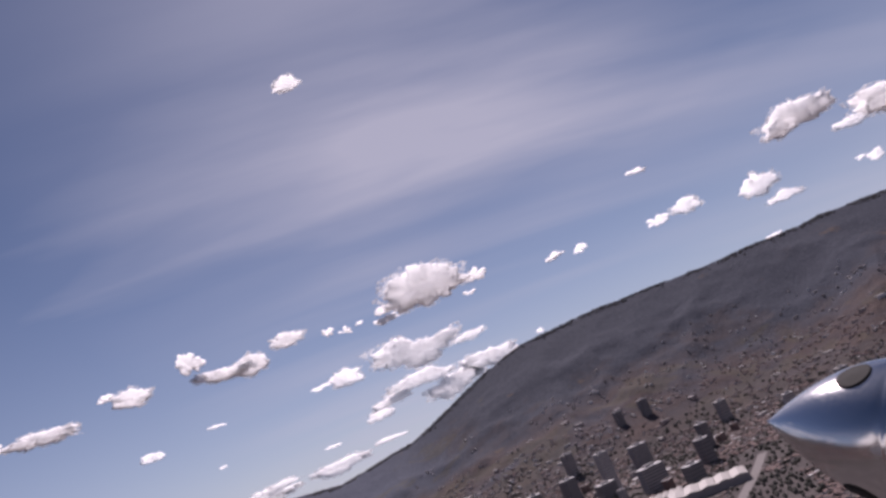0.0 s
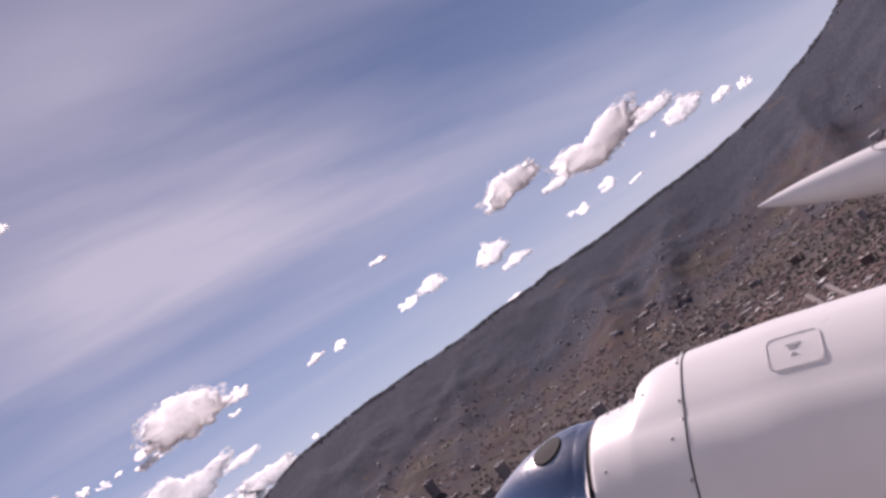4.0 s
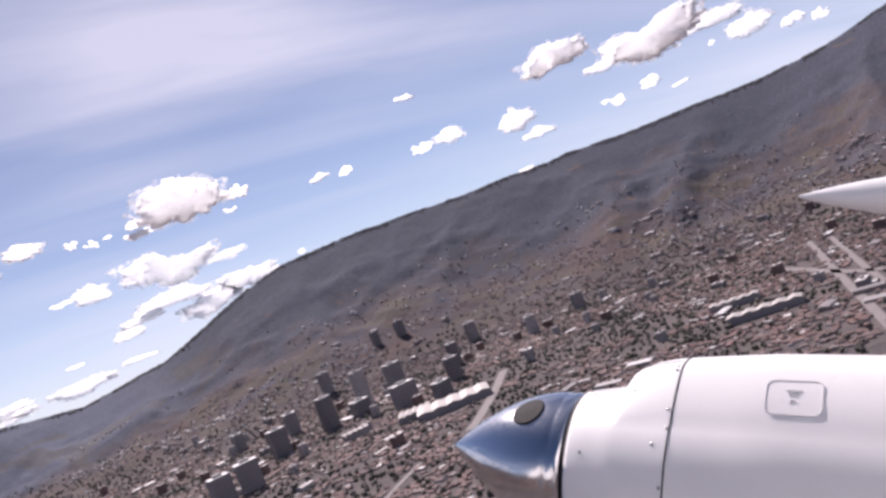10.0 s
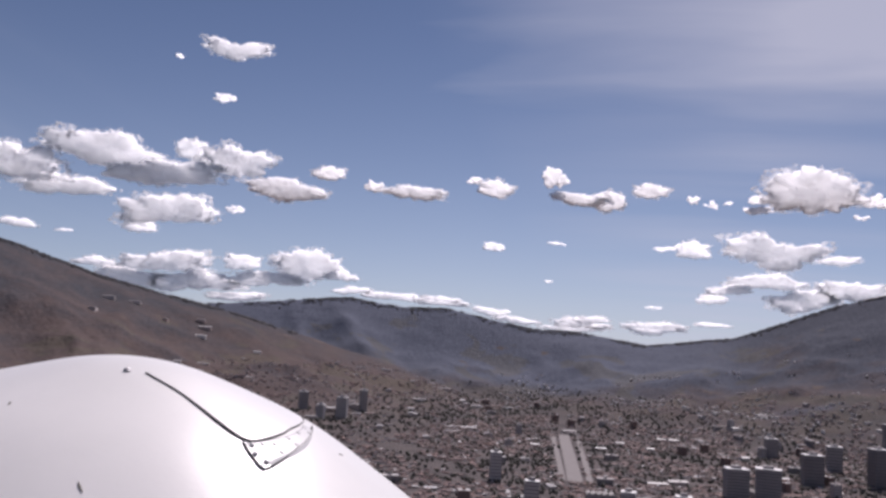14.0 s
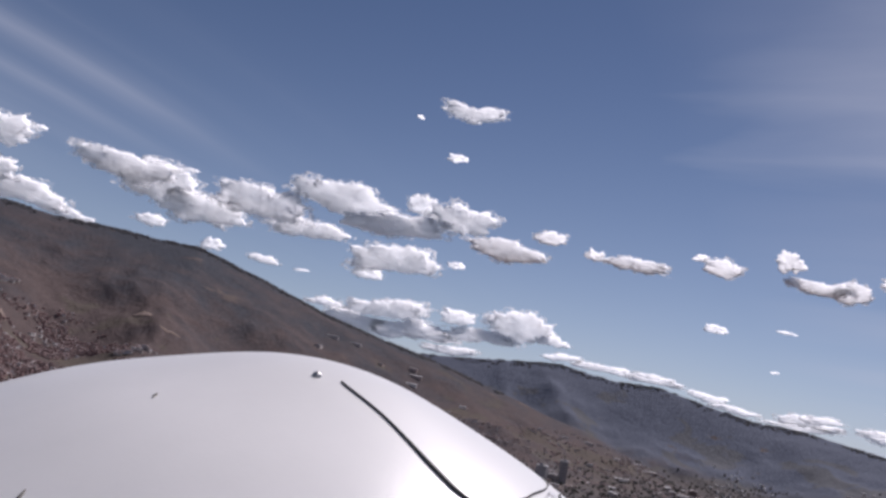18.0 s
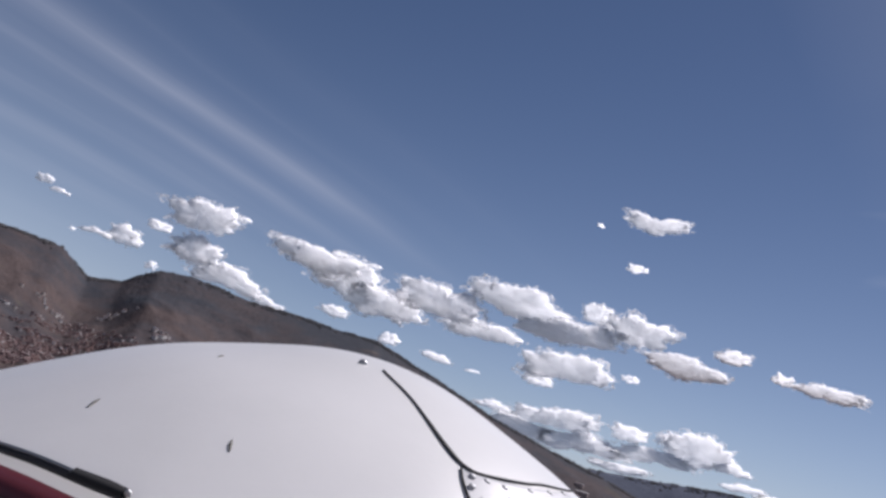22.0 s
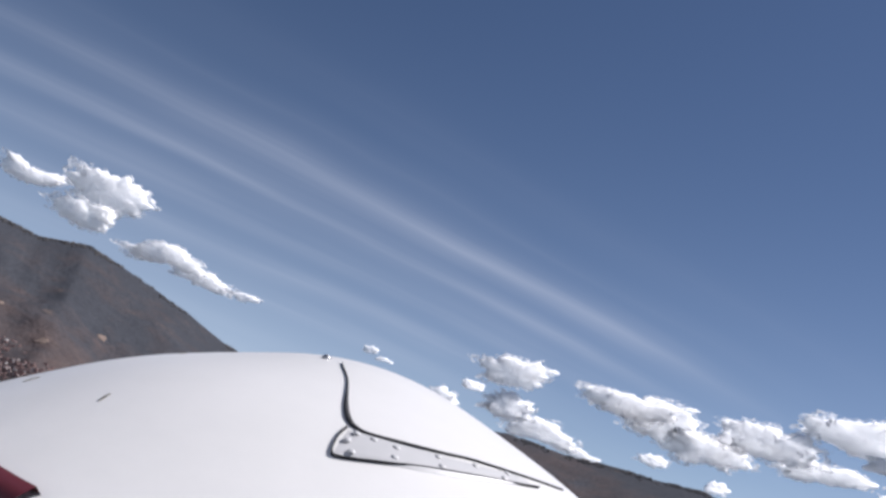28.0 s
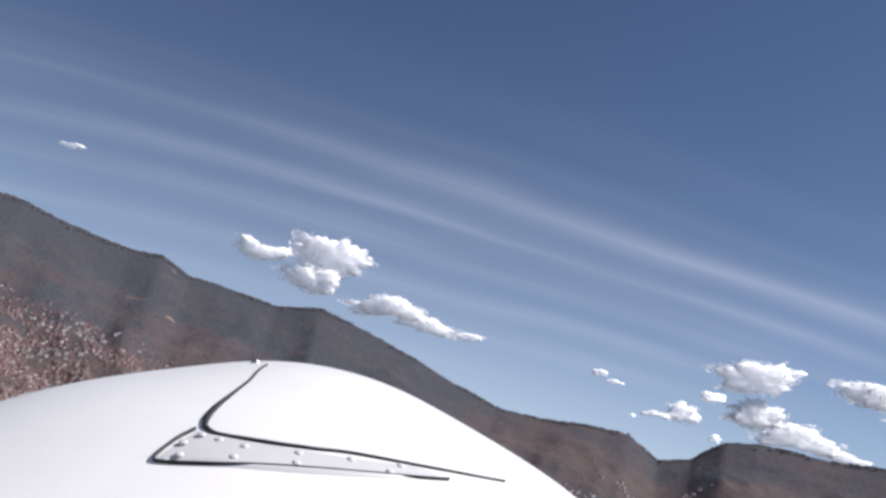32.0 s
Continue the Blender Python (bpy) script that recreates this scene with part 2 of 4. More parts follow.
def cloud_mat(name, size=1.0):
    """Dense vapour: light wanders far inside before it leaves again."""
    m, n = material(name)
    lump = n.noise(place(n), 0.012 / size, 5.0, 0.55)
    finish(n, (0.985, 0.985, 0.985), 1.0, bump=lump, strength=0.18, distance=30.0 * size,
           **{"Subsurface Weight": 1.0, "Subsurface Radius": (1.0, 1.0, 1.0), "Subsurface Scale": 330.0 * size, "Specular IOR Level": 0.0})
    return m


def wisp_mat(name, size=1.0):
    """Thin torn vapour: lets most light through, scatters the rest both ways."""
    m, n = material(name)
    k = n.noise(place(n), 0.034 / size, 6.0, 0.62)
    d = n.add("ShaderNodeBsdfDiffuse", {"Color": (0.98, 0.98, 0.98, 1)})
    t = n.add("ShaderNodeBsdfTranslucent", {"Color": (0.98, 0.98, 0.98, 1)})
    body = n.add("ShaderNodeMixShader", {0: 0.5, 1: d.outputs[0], 2: t.outputs[0]})
    clear = n.add("ShaderNodeBsdfTransparent")
    s = n.add("ShaderNodeMixShader", {0: n.ramp(k, [(0.40, (1.0,) * 3), (0.64, (0.3,) * 3)]), 1: body.outputs[0], 2: clear.outputs[0]})
    n.add("ShaderNodeOutputMaterial", {"Surface": s.outputs[0]})
    return m


WHITE, CHROME = white_paint("white_gloss_paint", (0.88, 0.872, 0.855), (0.83, 0.82, 0.80)), chrome()
# Darker copy of the cowling white, to offset the strong sun on the nose.
NOSE_WHITE = white_paint("dimmed_white_nose_paint", (0.775, 0.76, 0.735), (0.705, 0.695, 0.67), 0.24)
BLACK = plain("dark_rubber_seal", (0.02, 0.02, 0.022), 0.7)
# Near-black for the shade inside the blade openings, and for the wiper head.
NEAR_BLACK = plain("dark_blade_socket", (0.006, 0.006, 0.007), 0.85)
STEEL = plain("dull_steel", (0.42, 0.42, 0.42), 0.38, 1.0)
PLATE = plain("aged_white_plate", (0.60, 0.595, 0.59), 0.4)
MAROON = plain("maroon_sill_paint", (0.10, 0.018, 0.022), 0.35)
PALE_INK = plain("faint_grey_marking", (0.68, 0.675, 0.67), 0.5)
GREY_INK = plain("grey_marking", (0.50, 0.50, 0.50), 0.5)
STAIN = plain("insect_stain", (0.16, 0.15, 0.13), 0.7)
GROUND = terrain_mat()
ROOFS = island_mat("house_roofs", [(0.0, (0.125, 0.084, 0.078)), (0.3, (0.195, 0.112, 0.098)), (0.6, (0.14, 0.105, 0.100)), (0.9, (0.16, 0.145, 0.143)), (0.96, (0.36, 0.345, 0.34)), (1.0, (0.8, 0.79, 0.78))], 0.8, 0.5)
WALLS = island_mat("house_walls", [(0.0, (0.40, 0.31, 0.28)), (0.5, (0.50, 0.43, 0.40)), (0.85, (0.58, 0.54, 0.52)), (1.0, (0.76, 0.74, 0.73))])
LEAVES = island_mat("tree_leaves", [(0.0, (0.080, 0.080, 0.068)), (0.6, (0.098, 0.095, 0.080)), (1.0, (0.12, 0.115, 0.098))], 0.9)
BRICK_ROOFS = island_mat("brick_house_roofs", [(0.0, (0.135, 0.092, 0.088)), (0.4, (0.215, 0.135, 0.125)), (0.75, (0.19, 0.135, 0.13)), (0.95, (0.33, 0.27, 0.26)), (1.0, (0.7, 0.68, 0.66))])
BRICK_WALLS = island_mat("bare_brick_walls", [(0.0, (0.24, 0.15, 0.14)), (0.5, (0.33, 0.215, 0.20)), (0.85, (0.36, 0.26, 0.235)), (0.93, (0.68, 0.65, 0.63))])
ROAD = plain("pale_road", (0.20, 0.18, 0.175), 0.9, 0.0, 0.3, 0.05)
VAPOUR = {size: (cloud_mat("cloud_vapour", size), wisp_mat("cloud_fringe", size)) for size in (1.0, 0.27)}


# ---- building helpers ----
def mesh_ob(name, verts, faces, mats, idx=None, smooth=True):
    me = bpy.data.meshes.new(name)
    me.from_pydata([tuple(v) for v in verts], [], [tuple(q) for q in faces])
    for m in mats:
        me.materials.append(m)
    if idx is not None:
        me.polygons.foreach_set("material_index", idx)
    me.polygons.foreach_set("use_smooth", [smooth] * len(me.polygons))
    me.update()
    return new(name, me)


def part(name, verts, faces, mat, parent, label="", smooth=True):
    """One mesh part under a thing or a part, in the parent's own frame."""
    ob = mesh_ob(name, verts, faces, [mat], smooth=smooth)
    ob.parent = parent
    if label:
        tagged(ob, label)
    return ob


def grid_faces(nu, nv, wrap=False):
    out = []
    for i in range(nu - 1):
        for j in range(nv if wrap else nv - 1):
            k = (j + 1) % nv
            out.append((i * nv + j, i * nv + k, (i + 1) * nv + k, (i + 1) * nv + j))
    return out


def bulk(name, verts, faces, mats, idx, smooth=False):
    """A large mesh from arrays of equal-sided faces."""
    me = bpy.data.meshes.new(name)
    nf, k = faces.shape
    me.vertices.add(len(verts))
    me.vertices.foreach_set("co", np.ascontiguousarray(verts, dtype=np.float32).ravel())
    me.loops.add(nf * k)
    me.loops.foreach_set("vertex_index", np.ascontiguousarray(faces, dtype=np.int32).ravel())
    me.polygons.add(nf)
    me.polygons.foreach_set("loop_start", np.arange(0, nf * k, k, dtype=np.int32))
    for m in mats:
        me.materials.append(m)
    me.polygons.foreach_set("material_index", np.ascontiguousarray(idx, dtype=np.int32))
    me.polygons.foreach_set("use_smooth", np.full(nf, smooth))
    me.update(calc_edges=True)
    me.validate()
    return new(name, me)


# ---- the valley: a flat floor ringed by ridges ----
EYE = 250.0
LEFT_AZ = [-180, -150, -130, -115, -107, -104, -100, -98, -96, -94, -90, -87, -84, -80, -77, -74, -71, -68, -65, -63, -61, -59, -57, -53, -49, -44, -39, -35, -31, -26, -20, -12, 0]
LEFT_EL = [6, 8, 10, 11, 10.6, 10.0, 9.5, 9.7, 8.8, 8.8, 8.3, 8.8, 8.1, 7.0, 5.85, 4.85, 4.75, 4.9, 4.9, 3.6, 3.9, 5.4, 5.7, 5.4, 5.5, 5.42, 4.22, 2.9, 2.05, 0.95, -0.6, -2.4, -6]
FAR_AZ = [-60, -40, -28, -23, -18.5, -15, -12, -9, -6, -3, 1, 5, 14]
FAR_EL = [-4, 0.6, 1.5, 2.1, 2.6, 2.2, 2.3, 1.8, 1.3, 1.2, 0.7, 0.3, -4]
RIGHT_AZ = [-14, -6, -2, 1, 4, 7, 10, 13, 16, 20, 25, 30, 37, 41, 46, 50, 54, 57, 60, 63, 75, 100, 140, 180]
RIGHT_EL = [-5, -1.2, 0.2, 0.6, 0.9, 1.4, 2.6, 3.75, 4.6, 4.8, 4.7, 4.5, 4.4, 4.1, 4.1, 4.0, 4.2, 4.8, 5.6, 7.0, 8, 7, 6, 6]


def ridge(az, r, knots, els, foot, crest, bend):
    """Height of one mountain range: flat up to foot, rising to its crest line, falling behind. Also how far up the slope."""
    top = EYE + crest * np.tan(np.radians(np.interp(az, knots, els)))
    u = np.clip((r - foot) / (crest - foot), 0, 1)
    s = np.where(r <= crest, u ** bend, 1 - 0.5 * np.clip((r - crest) / 900.0, 0, 1) ** 2)
    return np.where(top > 0, top * s, 0.0), u


def relief(az, r):
    """Spurs running down the slopes with gullies between them, and rougher ground over them, about -1 to 1."""
    out = np.empty(az.shape)
    flat_a, flat_r, o = az.ravel(), r.ravel(), out.reshape(-1)
    for i in range(len(o)):
        t = radians(flat_a[i])
        x, y = flat_r[i] * math.sin(t) / 620.0, flat_r[i] * math.cos(t) / 620.0
        bend = noise.noise(Vector((x * 0.8, y * 0.8, 7.1)))
        spur = noise.ridged_multi_fractal(Vector((t * 6.4 + 0.45 * bend, flat_r[i] / 2300.0 + 0.5 * bend, 1.9)), 0.9, 2.1, 3, 0.9, 2.0) - 1.25
        rough = noise.ridged_multi_fractal(Vector((x, y, 0.37)), 0.72, 2.1, 6, 0.9, 2.0) - 1.3
        o[i] = 0.7 * spur + 0.42 * rough
    return np.clip(out, -1.4, 1.4)


def height(az, r):
    left, ul = ridge(az, r, LEFT_AZ, LEFT_EL, 1250.0, 3500.0, 1.25)
    far, uf = ridge(az, r, FAR_AZ, FAR_EL, 3200.0, 4250.0, 1.0)
    right, ur = ridge(az, r, RIGHT_AZ, RIGHT_EL, 2500.0, 4250.0, 1.15)
    z = np.maximum(np.maximum(left, far), right)
    wl, wf, wr = (np.maximum(q - z + 60.0, 0.0) + 1e-6 for q in (left, far, right))
    u = (ul * wl + uf * wf + ur * wr) / (wl + wf + wr)
    swell = np.clip(z / 120.0, 0, 1) * (9.0 + 64.0 * np.sin(np.pi * np.clip(u, 0, 1)) ** 1.5)
    return np.maximum(z + relief(az, r) * swell, 0.0)


az = np.concatenate([np.arange(-130, 80, 0.24), np.arange(80, 230, 2.0)])
rr = np.concatenate([[0.0], np.geomspace(150, 1200, 14), np.linspace(1260, 4880, 150)])
A, RR = np.meshgrid((az + 180) % 360 - 180, rr, indexing="ij")
Z = height(A, RR)
verts = np.stack([RR * np.sin(np.radians(A)), RR * np.cos(np.radians(A)), Z], -1).reshape(-1, 3)
na, nr = A.shape
ii, jj = np.meshgrid(np.arange(na), np.arange(nr - 1), indexing="ij")
i2 = (ii + 1) % na
faces = np.stack([ii * nr + jj, ii * nr + jj + 1, i2 * nr + jj + 1, i2 * nr + jj], -1).reshape(-1, 4)[:, ::-1]
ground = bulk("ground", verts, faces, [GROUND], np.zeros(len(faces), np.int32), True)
tagged(ground, "broad valley floor rising to wooded brown mountain ridges", "ground", kind="structure")


# ---- the aircraft ----
aircraft = new("aircraft")
aircraft.location = (0, 0, EYE - 0.6)
tagged(aircraft, "white twin-engined propeller aircraft with polished spinner and tip tank", "aircraft")


def frame_of(m):
    """A parent-relative pose for a part given in world coordinates."""
    return Matrix.Translation(-Vector(aircraft.location)) @ m


# nose: a broad rounded hood, turned about an upright axis
NOSE = pose(0.6538, -0.0759, 250.1146, 1.456, 4.763, 0)
HOOD_R = [0, 0.15, 0.3, 0.45, 0.6, 0.75, 0.9, 1.1, 1.3]
HOOD_SLOPE = [0, 0.308, 0.360, 0.591, 0.640, 0.679, 0.719, 0.76, 0.80]
HOOD_EDGE = 1.28
fine_r = np.linspace(0, 1.3, 261)
steep = np.interp(fine_r, HOOD_R, HOOD_SLOPE)
steep = np.convolve(np.pad(steep, 6, mode="reflect", reflect_type="odd"), np.ones(13) / 13, "valid")
drop = np.concatenate([[0], np.cumsum((steep[1:] + steep[:-1]) / 2 * np.diff(fine_r))])


def on_hood(ang, r, off=0.0):
    """Point on the hood: angle about its upright axis in degrees and distance from it."""
    a = radians(ang)
    h, g = float(np.interp(r, fine_r, drop)), float(np.interp(r, fine_r, steep))
    n = Vector((g * math.cos(a), g * math.sin(a), 1)).normalized()
    return Vector((r * math.cos(a), r * math.sin(a), -h)) + n * off


rings = list(np.linspace(0.0, HOOD_EDGE, 64))
hv = [on_hood(a, max(r, 0.001)) for r in rings for a in np.arange(0, 360, 3.0)]
hv += [on_hood(a, HOOD_EDGE - 0.02) - Vector((0, 0, 0.05)) for a in np.arange(0, 360, 3.0)]
nose = part("nose", hv, grid_faces(len(rings) + 1, 120, True), NOSE_WHITE, aircraft, "glossy white rounded nose")
nose.matrix_local = frame_of(NOSE)


def spline(pts, n):
    """Smooth curve through a few points."""
    pts = [np.array(p, float) for p in pts]
    pts = [2 * pts[0] - pts[1], *pts, 2 * pts[-1] - pts[-2]]
    out = []
    for i in range(1, len(pts) - 2):
        for t in np.linspace(0, 1, n, endpoint=False):
            a, b, c, d = pts[i - 1:i + 3]
            out.append(0.5 * (2 * b + (c - a) * t + (2 * a - 5 * b + 4 * c - d) * t * t + (3 * b - a - 3 * c + d) * t ** 3))
    return out + [pts[-2]]


def ribbon(points, widths, normals, thick):
    """A raised strip along points, with its sides turned down."""
    v = []
    for i, (p, w, n) in enumerate(zip(points, widths, normals)):
        t = (points[min(i + 1, len(points) - 1)] - points[max(i - 1, 0)]).normalized()
        s = t.cross(n).normalized() * w / 2
        v += [p - s - n * thick, p - s, p + s, p + s - n * thick]
    f = []
    for i in range(len(points) - 1):
        for j in range(3):
            f.append((4 * i + j, 4 * i + j + 1, 4 * i + 5 + j, 4 * i + 4 + j))
    return v, f


def hood_ribbon(name, knots, widths, mat, label, off=0.003):
    c = spline(knots, 6)
    pts = [on_hood(a, r, off) for a, r in c]
    nrm = [(on_hood(a, r, 1.0) - on_hood(a, r, 0.0)).normalized() for a, r in c]
    w = np.interp(np.linspace(0, 1, len(c)), np.linspace(0, 1, len(widths)), widths)
    return part(name, *ribbon(pts, w, nrm, 0.004), mat, nose, label)


hood_ribbon("panel_seam", [(-50, 0.121), (-40, 0.161), (-34, 0.198), (-30.5, 0.245), (-28, 0.298), (-26.2, 0.330), (-24.4, 0.348)],
            [0.0008, 0.0012, 0.0015, 0.003, 0.006, 0.007, 0.005], BLACK, "dark open panel seam")
hood_ribbon("panel_seam", [(-24.6, 0.346), (-21.5, 0.354), (-14, 0.350), (-4.7, 0.344), (4, 0.338), (20.9, 0.342), (37, 0.350)],
            [0.005, 0.004, 0.003, 0.002, 0.0015, 0.001], BLACK, "dark open panel seam")


def hood_patch(name, corners, mat, label, off, n=10):
    """Four-cornered plate laid on the hood."""
    a, b, c, d = [np.array(q, float) for q in corners]
    v = []
    for i in range(n + 1):
        for j in range(n + 1):
            u, w = i / n, j / n
            q = (a * (1 - w) + b * w) * (1 - u) + (d * (1 - w) + c * w) * u
            edge = i in (0, n) or j in (0, n)
            v.append(on_hood(q[0], q[1], off - (0.003 if edge else 0)))
    return part(name, v, grid_faces(n + 1, n + 1), mat, nose, label)


hood_patch("access_plate", [(-25.2, 0.356), (-26, 0.416), (20, 0.358), (18, 0.344)], PLATE, "white riveted access plate", 0.003)
hood_ribbon("plate_edge", [(-25.6, 0.354), (-26.4, 0.380), (-26.2, 0.414), (-24.5, 0.418), (-18, 0.405), (-9.5, 0.388), (4, 0.372), (20.9, 0.360)], [0.0016, 0.001], BLACK, "dark plate edge", 0.0040)


def stud(name, place_on, normal, radius, tall, mat, parent, label=""):
    """A low round head on a surface."""
    t = normal.orthogonal().normalized()
    s = normal.cross(t)
    v, f = [], []
    for h, k in ((-0.3, 1.0), (0.35, 0.92), (0.8, 0.62), (1.0, 0.2)):
        for j in range(10):
            a = j * math.tau / 10
            v.append(place_on + normal * tall * h + (t * math.cos(a) + s * math.sin(a)) * radius * k)
    f = grid_faces(4, 10, True) + [tuple(range(30, 40))]
    return part(name, v, f, mat, parent, label)


for a, r in ((-23.4, 0.364), (-20, 0.366), (-24.6, 0.384), (-23.3, 0.404), (-15.5, 0.368), (-15.9, 0.389), (-6.7, 0.360), (-6.6, 0.378), (2.3, 0.354), (11.6, 0.350), (9, 0.364)):
    n0 = (on_hood(a, r, 1.0) - on_hood(a, r)).normalized()
    stud("rivet", on_hood(a, r, 0.003), n0, 0.005, 0.002, PLATE, nose)
n0 = (on_hood(-66, 0.12, 1.0) - on_hood(-66, 0.12)).normalized()
stud("vent_stub", on_hood(-66, 0.12), n0, 0.007, 0.006, STEEL, nose, "small grey metal stub")
for a, r, s in ((-64.7, 0.455, 0.008), (-88, 0.485, 0.008), (-97, 0.30, 0.005), (12, 0.43, 0.003)):
    hood_ribbon("splatter", [(a - 0.5, r - s), (a, r), (a + 0.8, r + s * 1.2)], [0.001, 0.004, 0.002], STAIN, "dried insect splatter", 0.001)

# windscreen sill and wiper along the foot of the hood
SILL = [(-112, 0.72), (-100, 0.66), (-90, 0.614), (-80, 0.590), (-70, 0.582), (-60, 0.580), (-50, 0.584)]


def sill_band(name, r0, r1, off, thick, mat, label):
    """A raised curved strip that follows the sill's line between two distances from it."""
    line = spline(SILL, 8)
    v = []
    for a, r in line:
        v += [on_hood(a, r + r0, off - thick), on_hood(a, r + r0 + 0.004, off), on_hood(a, r + r1 - 0.004, off), on_hood(a, r + r1, off - thick)]
    return part(name, v, [q[::-1] for q in grid_faces(len(line), 4)], mat, nose, label)


sill_band("windscreen_sill", 0.012, 0.045, 0.012, 0.014, MAROON, "dark maroon windscreen sill")
sill_band("sill_gasket", 0.045, 0.070, 0.016, 0.018, BLACK, "black rubber windscreen gasket")
sill_band("glareshield_edge", 0.070, 0.13, 0.018, 0.020, MAROON, "dark maroon coaming inside the windscreen")
arm = [(a, r - 0.004) for a, r in SILL[:4]] + [(-70, 0.577), (-67, 0.575)]
hood_ribbon("wiper_arm", arm, [0.009, 0.009], BLACK, "black wiper arm", 0.012)
hood_ribbon("wiper_rod", [(a, r - 0.004) for a, r in arm], [0.003, 0.003], STEEL, "worn metal edge of the wiper arm", 0.0135)
hood_ribbon("wiper_head", [(-74, 0.578), (-70, 0.574), (-67.5, 0.573)], [0.013, 0.014, 0.012], NEAR_BLACK, "dark wiper head clamp", 0.0145)
stud("wiper_pivot", on_hood(-67.2, 0.572, 0.013), (on_hood(-67, 0.574, 1.0) - on_hood(-67, 0.574)).normalized(), 0.004, 0.005, STEEL, nose)

# belly under nose and cabin, an open hull
KEEL, KEEL_DIR = Vector((1.5, -1.75, 249.12)), Vector((0.5, -0.87, 0)).normalized()
KEEL_SIDE = Vector((0.87, 0.5, 0)).normalized()
bv = []
for s in (1.0, 0.975):
    for u in np.linspace(-1, 1, 25):
        wide = (1 - abs(u) ** 2.6) ** 0.5 if abs(u) < 1 else 0.02
        for t in np.linspace(-90, 90, 25):
            bv.append(KEEL + KEEL_DIR * (2.7 * u * s) + KEEL_SIDE * (1.12 * s * wide * math.sin(radians(t))) - Vector((0, 0, 0.95 * s * wide * math.cos(radians(t)))))
hull = grid_faces(25, 25)
belly = part("fuselage_belly", bv, hull + [tuple(k + 625 for k in q[::-1]) for q in hull], WHITE, aircraft, "white rounded fuselage belly")
belly.matrix_local = frame_of(Matrix.Identity(4))

# the cabin's side behind the window, unseen, a white barrel added to throw light on the engine
FLANK = pose(2.1, -1.8, EYE - 0.3, 0, 0, -30) @ pose(0, -1.4, 0)
fv = []
for s in (0.0, 0.05):
    for x in np.linspace(-0.5, 6.0, 14):
        for t in np.linspace(-70, 70, 21):
            fv.append(Vector((x, -1.5 + (1.5 - s) * math.cos(radians(t)), (1.75 - s) * math.sin(radians(t)))))
sheet = grid_faces(14, 21)
flank = part("cabin_side_reflector", fv, [q[::-1] for q in sheet] + [tuple(k + 294 for k in q) for q in sheet], WHITE, aircraft, "unseen glossy white cabin side added to reflect light")
flank.matrix_local = frame_of(FLANK)

# engine: spinner, cowling and their fittings, set along one axis
ENGINE = pose(2.152, -1.782, 249.697, 96.009, 27.110, -24.899)
AXIS = Vector((-math.cos(radians(29.5)), -0.094, -math.sin(radians(29.5)))).normalized()
HUB = Vector((0.606, -0.642, -2.827))
UPW = (Vector((0, 1, 0)) - AXIS * AXIS.y).normalized()
NEAR = UPW.cross(AXIS)
NEAR = NEAR if NEAR.z > 0 else -NEAR
LEAN = -0.339
UPW, NEAR = UPW * math.cos(LEAN) + NEAR * math.sin(LEAN), NEAR * math.cos(LEAN) - UPW * math.sin(LEAN)


def turned(stations, count=72, squash=None):
    """Surface turned about the engine's axis. stations: (distance ahead of the hub, radius)."""
    v = []
    for s, r in stations:
        for j in range(count):
            a = j * math.tau / count
            v.append(HUB + AXIS * s + (UPW * math.cos(a) + NEAR * math.sin(a)) * r)
    return v, grid_faces(len(stations), count, True)


spin = [(0.0, 0.225), (0.004, 0.236), (0.02, 0.237), (0.045, 0.2365), (0.05, 0.2345), (0.055, 0.236)]
spin += [(0.055 + 0.440 * u, 0.236 * (1 - u ** 1.75)) for u in np.linspace(0.04, 0.985, 34)] + [(0.4955, 0.0015)]
spinner = part("spinner", *turned(spin), CHROME, aircraft, "mirror-polished pointed propeller spinner")
spinner.matrix_local = frame_of(ENGINE)
part("seal_ring", *turned([(-0.030, 0.21), (-0.030, 0.242), (-0.008, 0.243), (-0.006, 0.21)]), BLACK, spinner, "black gap ring")


def spinner_r(s):
    return float(np.interp(s, [q[0] for q in spin], [q[1] for q in spin]))


# Openings are flat discs; the dark inside them is colour, not depth.
for turn in (52, 172, 292):
    v, f = [], []
    for k, sc, dep in ((0, 1.0, 0.001), (1, 0.96, 0.005), (2, 0.86, 0.004), (3, 0.5, 0.0035), (4, 0.02, 0.0035)):
        for j in range(28):
            a = j * math.tau / 28
            s = 0.155 + 0.058 * sc * math.cos(a)
            th = radians(turn) + 0.27 * sc * math.sin(a)
            r = spinner_r(s) + dep
            v.append(HUB + AXIS * s + (UPW * math.cos(th) + NEAR * math.sin(th)) * r)
    part("blade_socket", v, grid_faces(5, 28, True), NEAR_BLACK, spinner, "flat near-black disc for the shaded blade root opening")

# cowling: (distance behind the hub, height above, half width, depth below)
COWL = [(0.012, 0.225, 0.225, 0.225), (0.016, 0.246, 0.246, 0.25), (0.05, 0.254, 0.258, 0.27), (0.10, 0.264, 0.272, 0.30), (0.165, 0.282, 0.29, 0.33),
        (0.34, 0.315, 0.325, 0.37), (0.6, 0.35, 0.36, 0.40), (1.0, 0.38, 0.38, 0.42), (1.8, 0.40, 0.39, 0.42), (2.6, 0.38, 0.37, 0.40), (3.2, 0.30, 0.30, 0.32)]
HUMP = [(0.165, 0.0), (0.18, 0.55), (0.20, 0.75), (0.24, 0.93), (0.30, 1.0), (1.8, 0.85), (3.2, 0.4)]
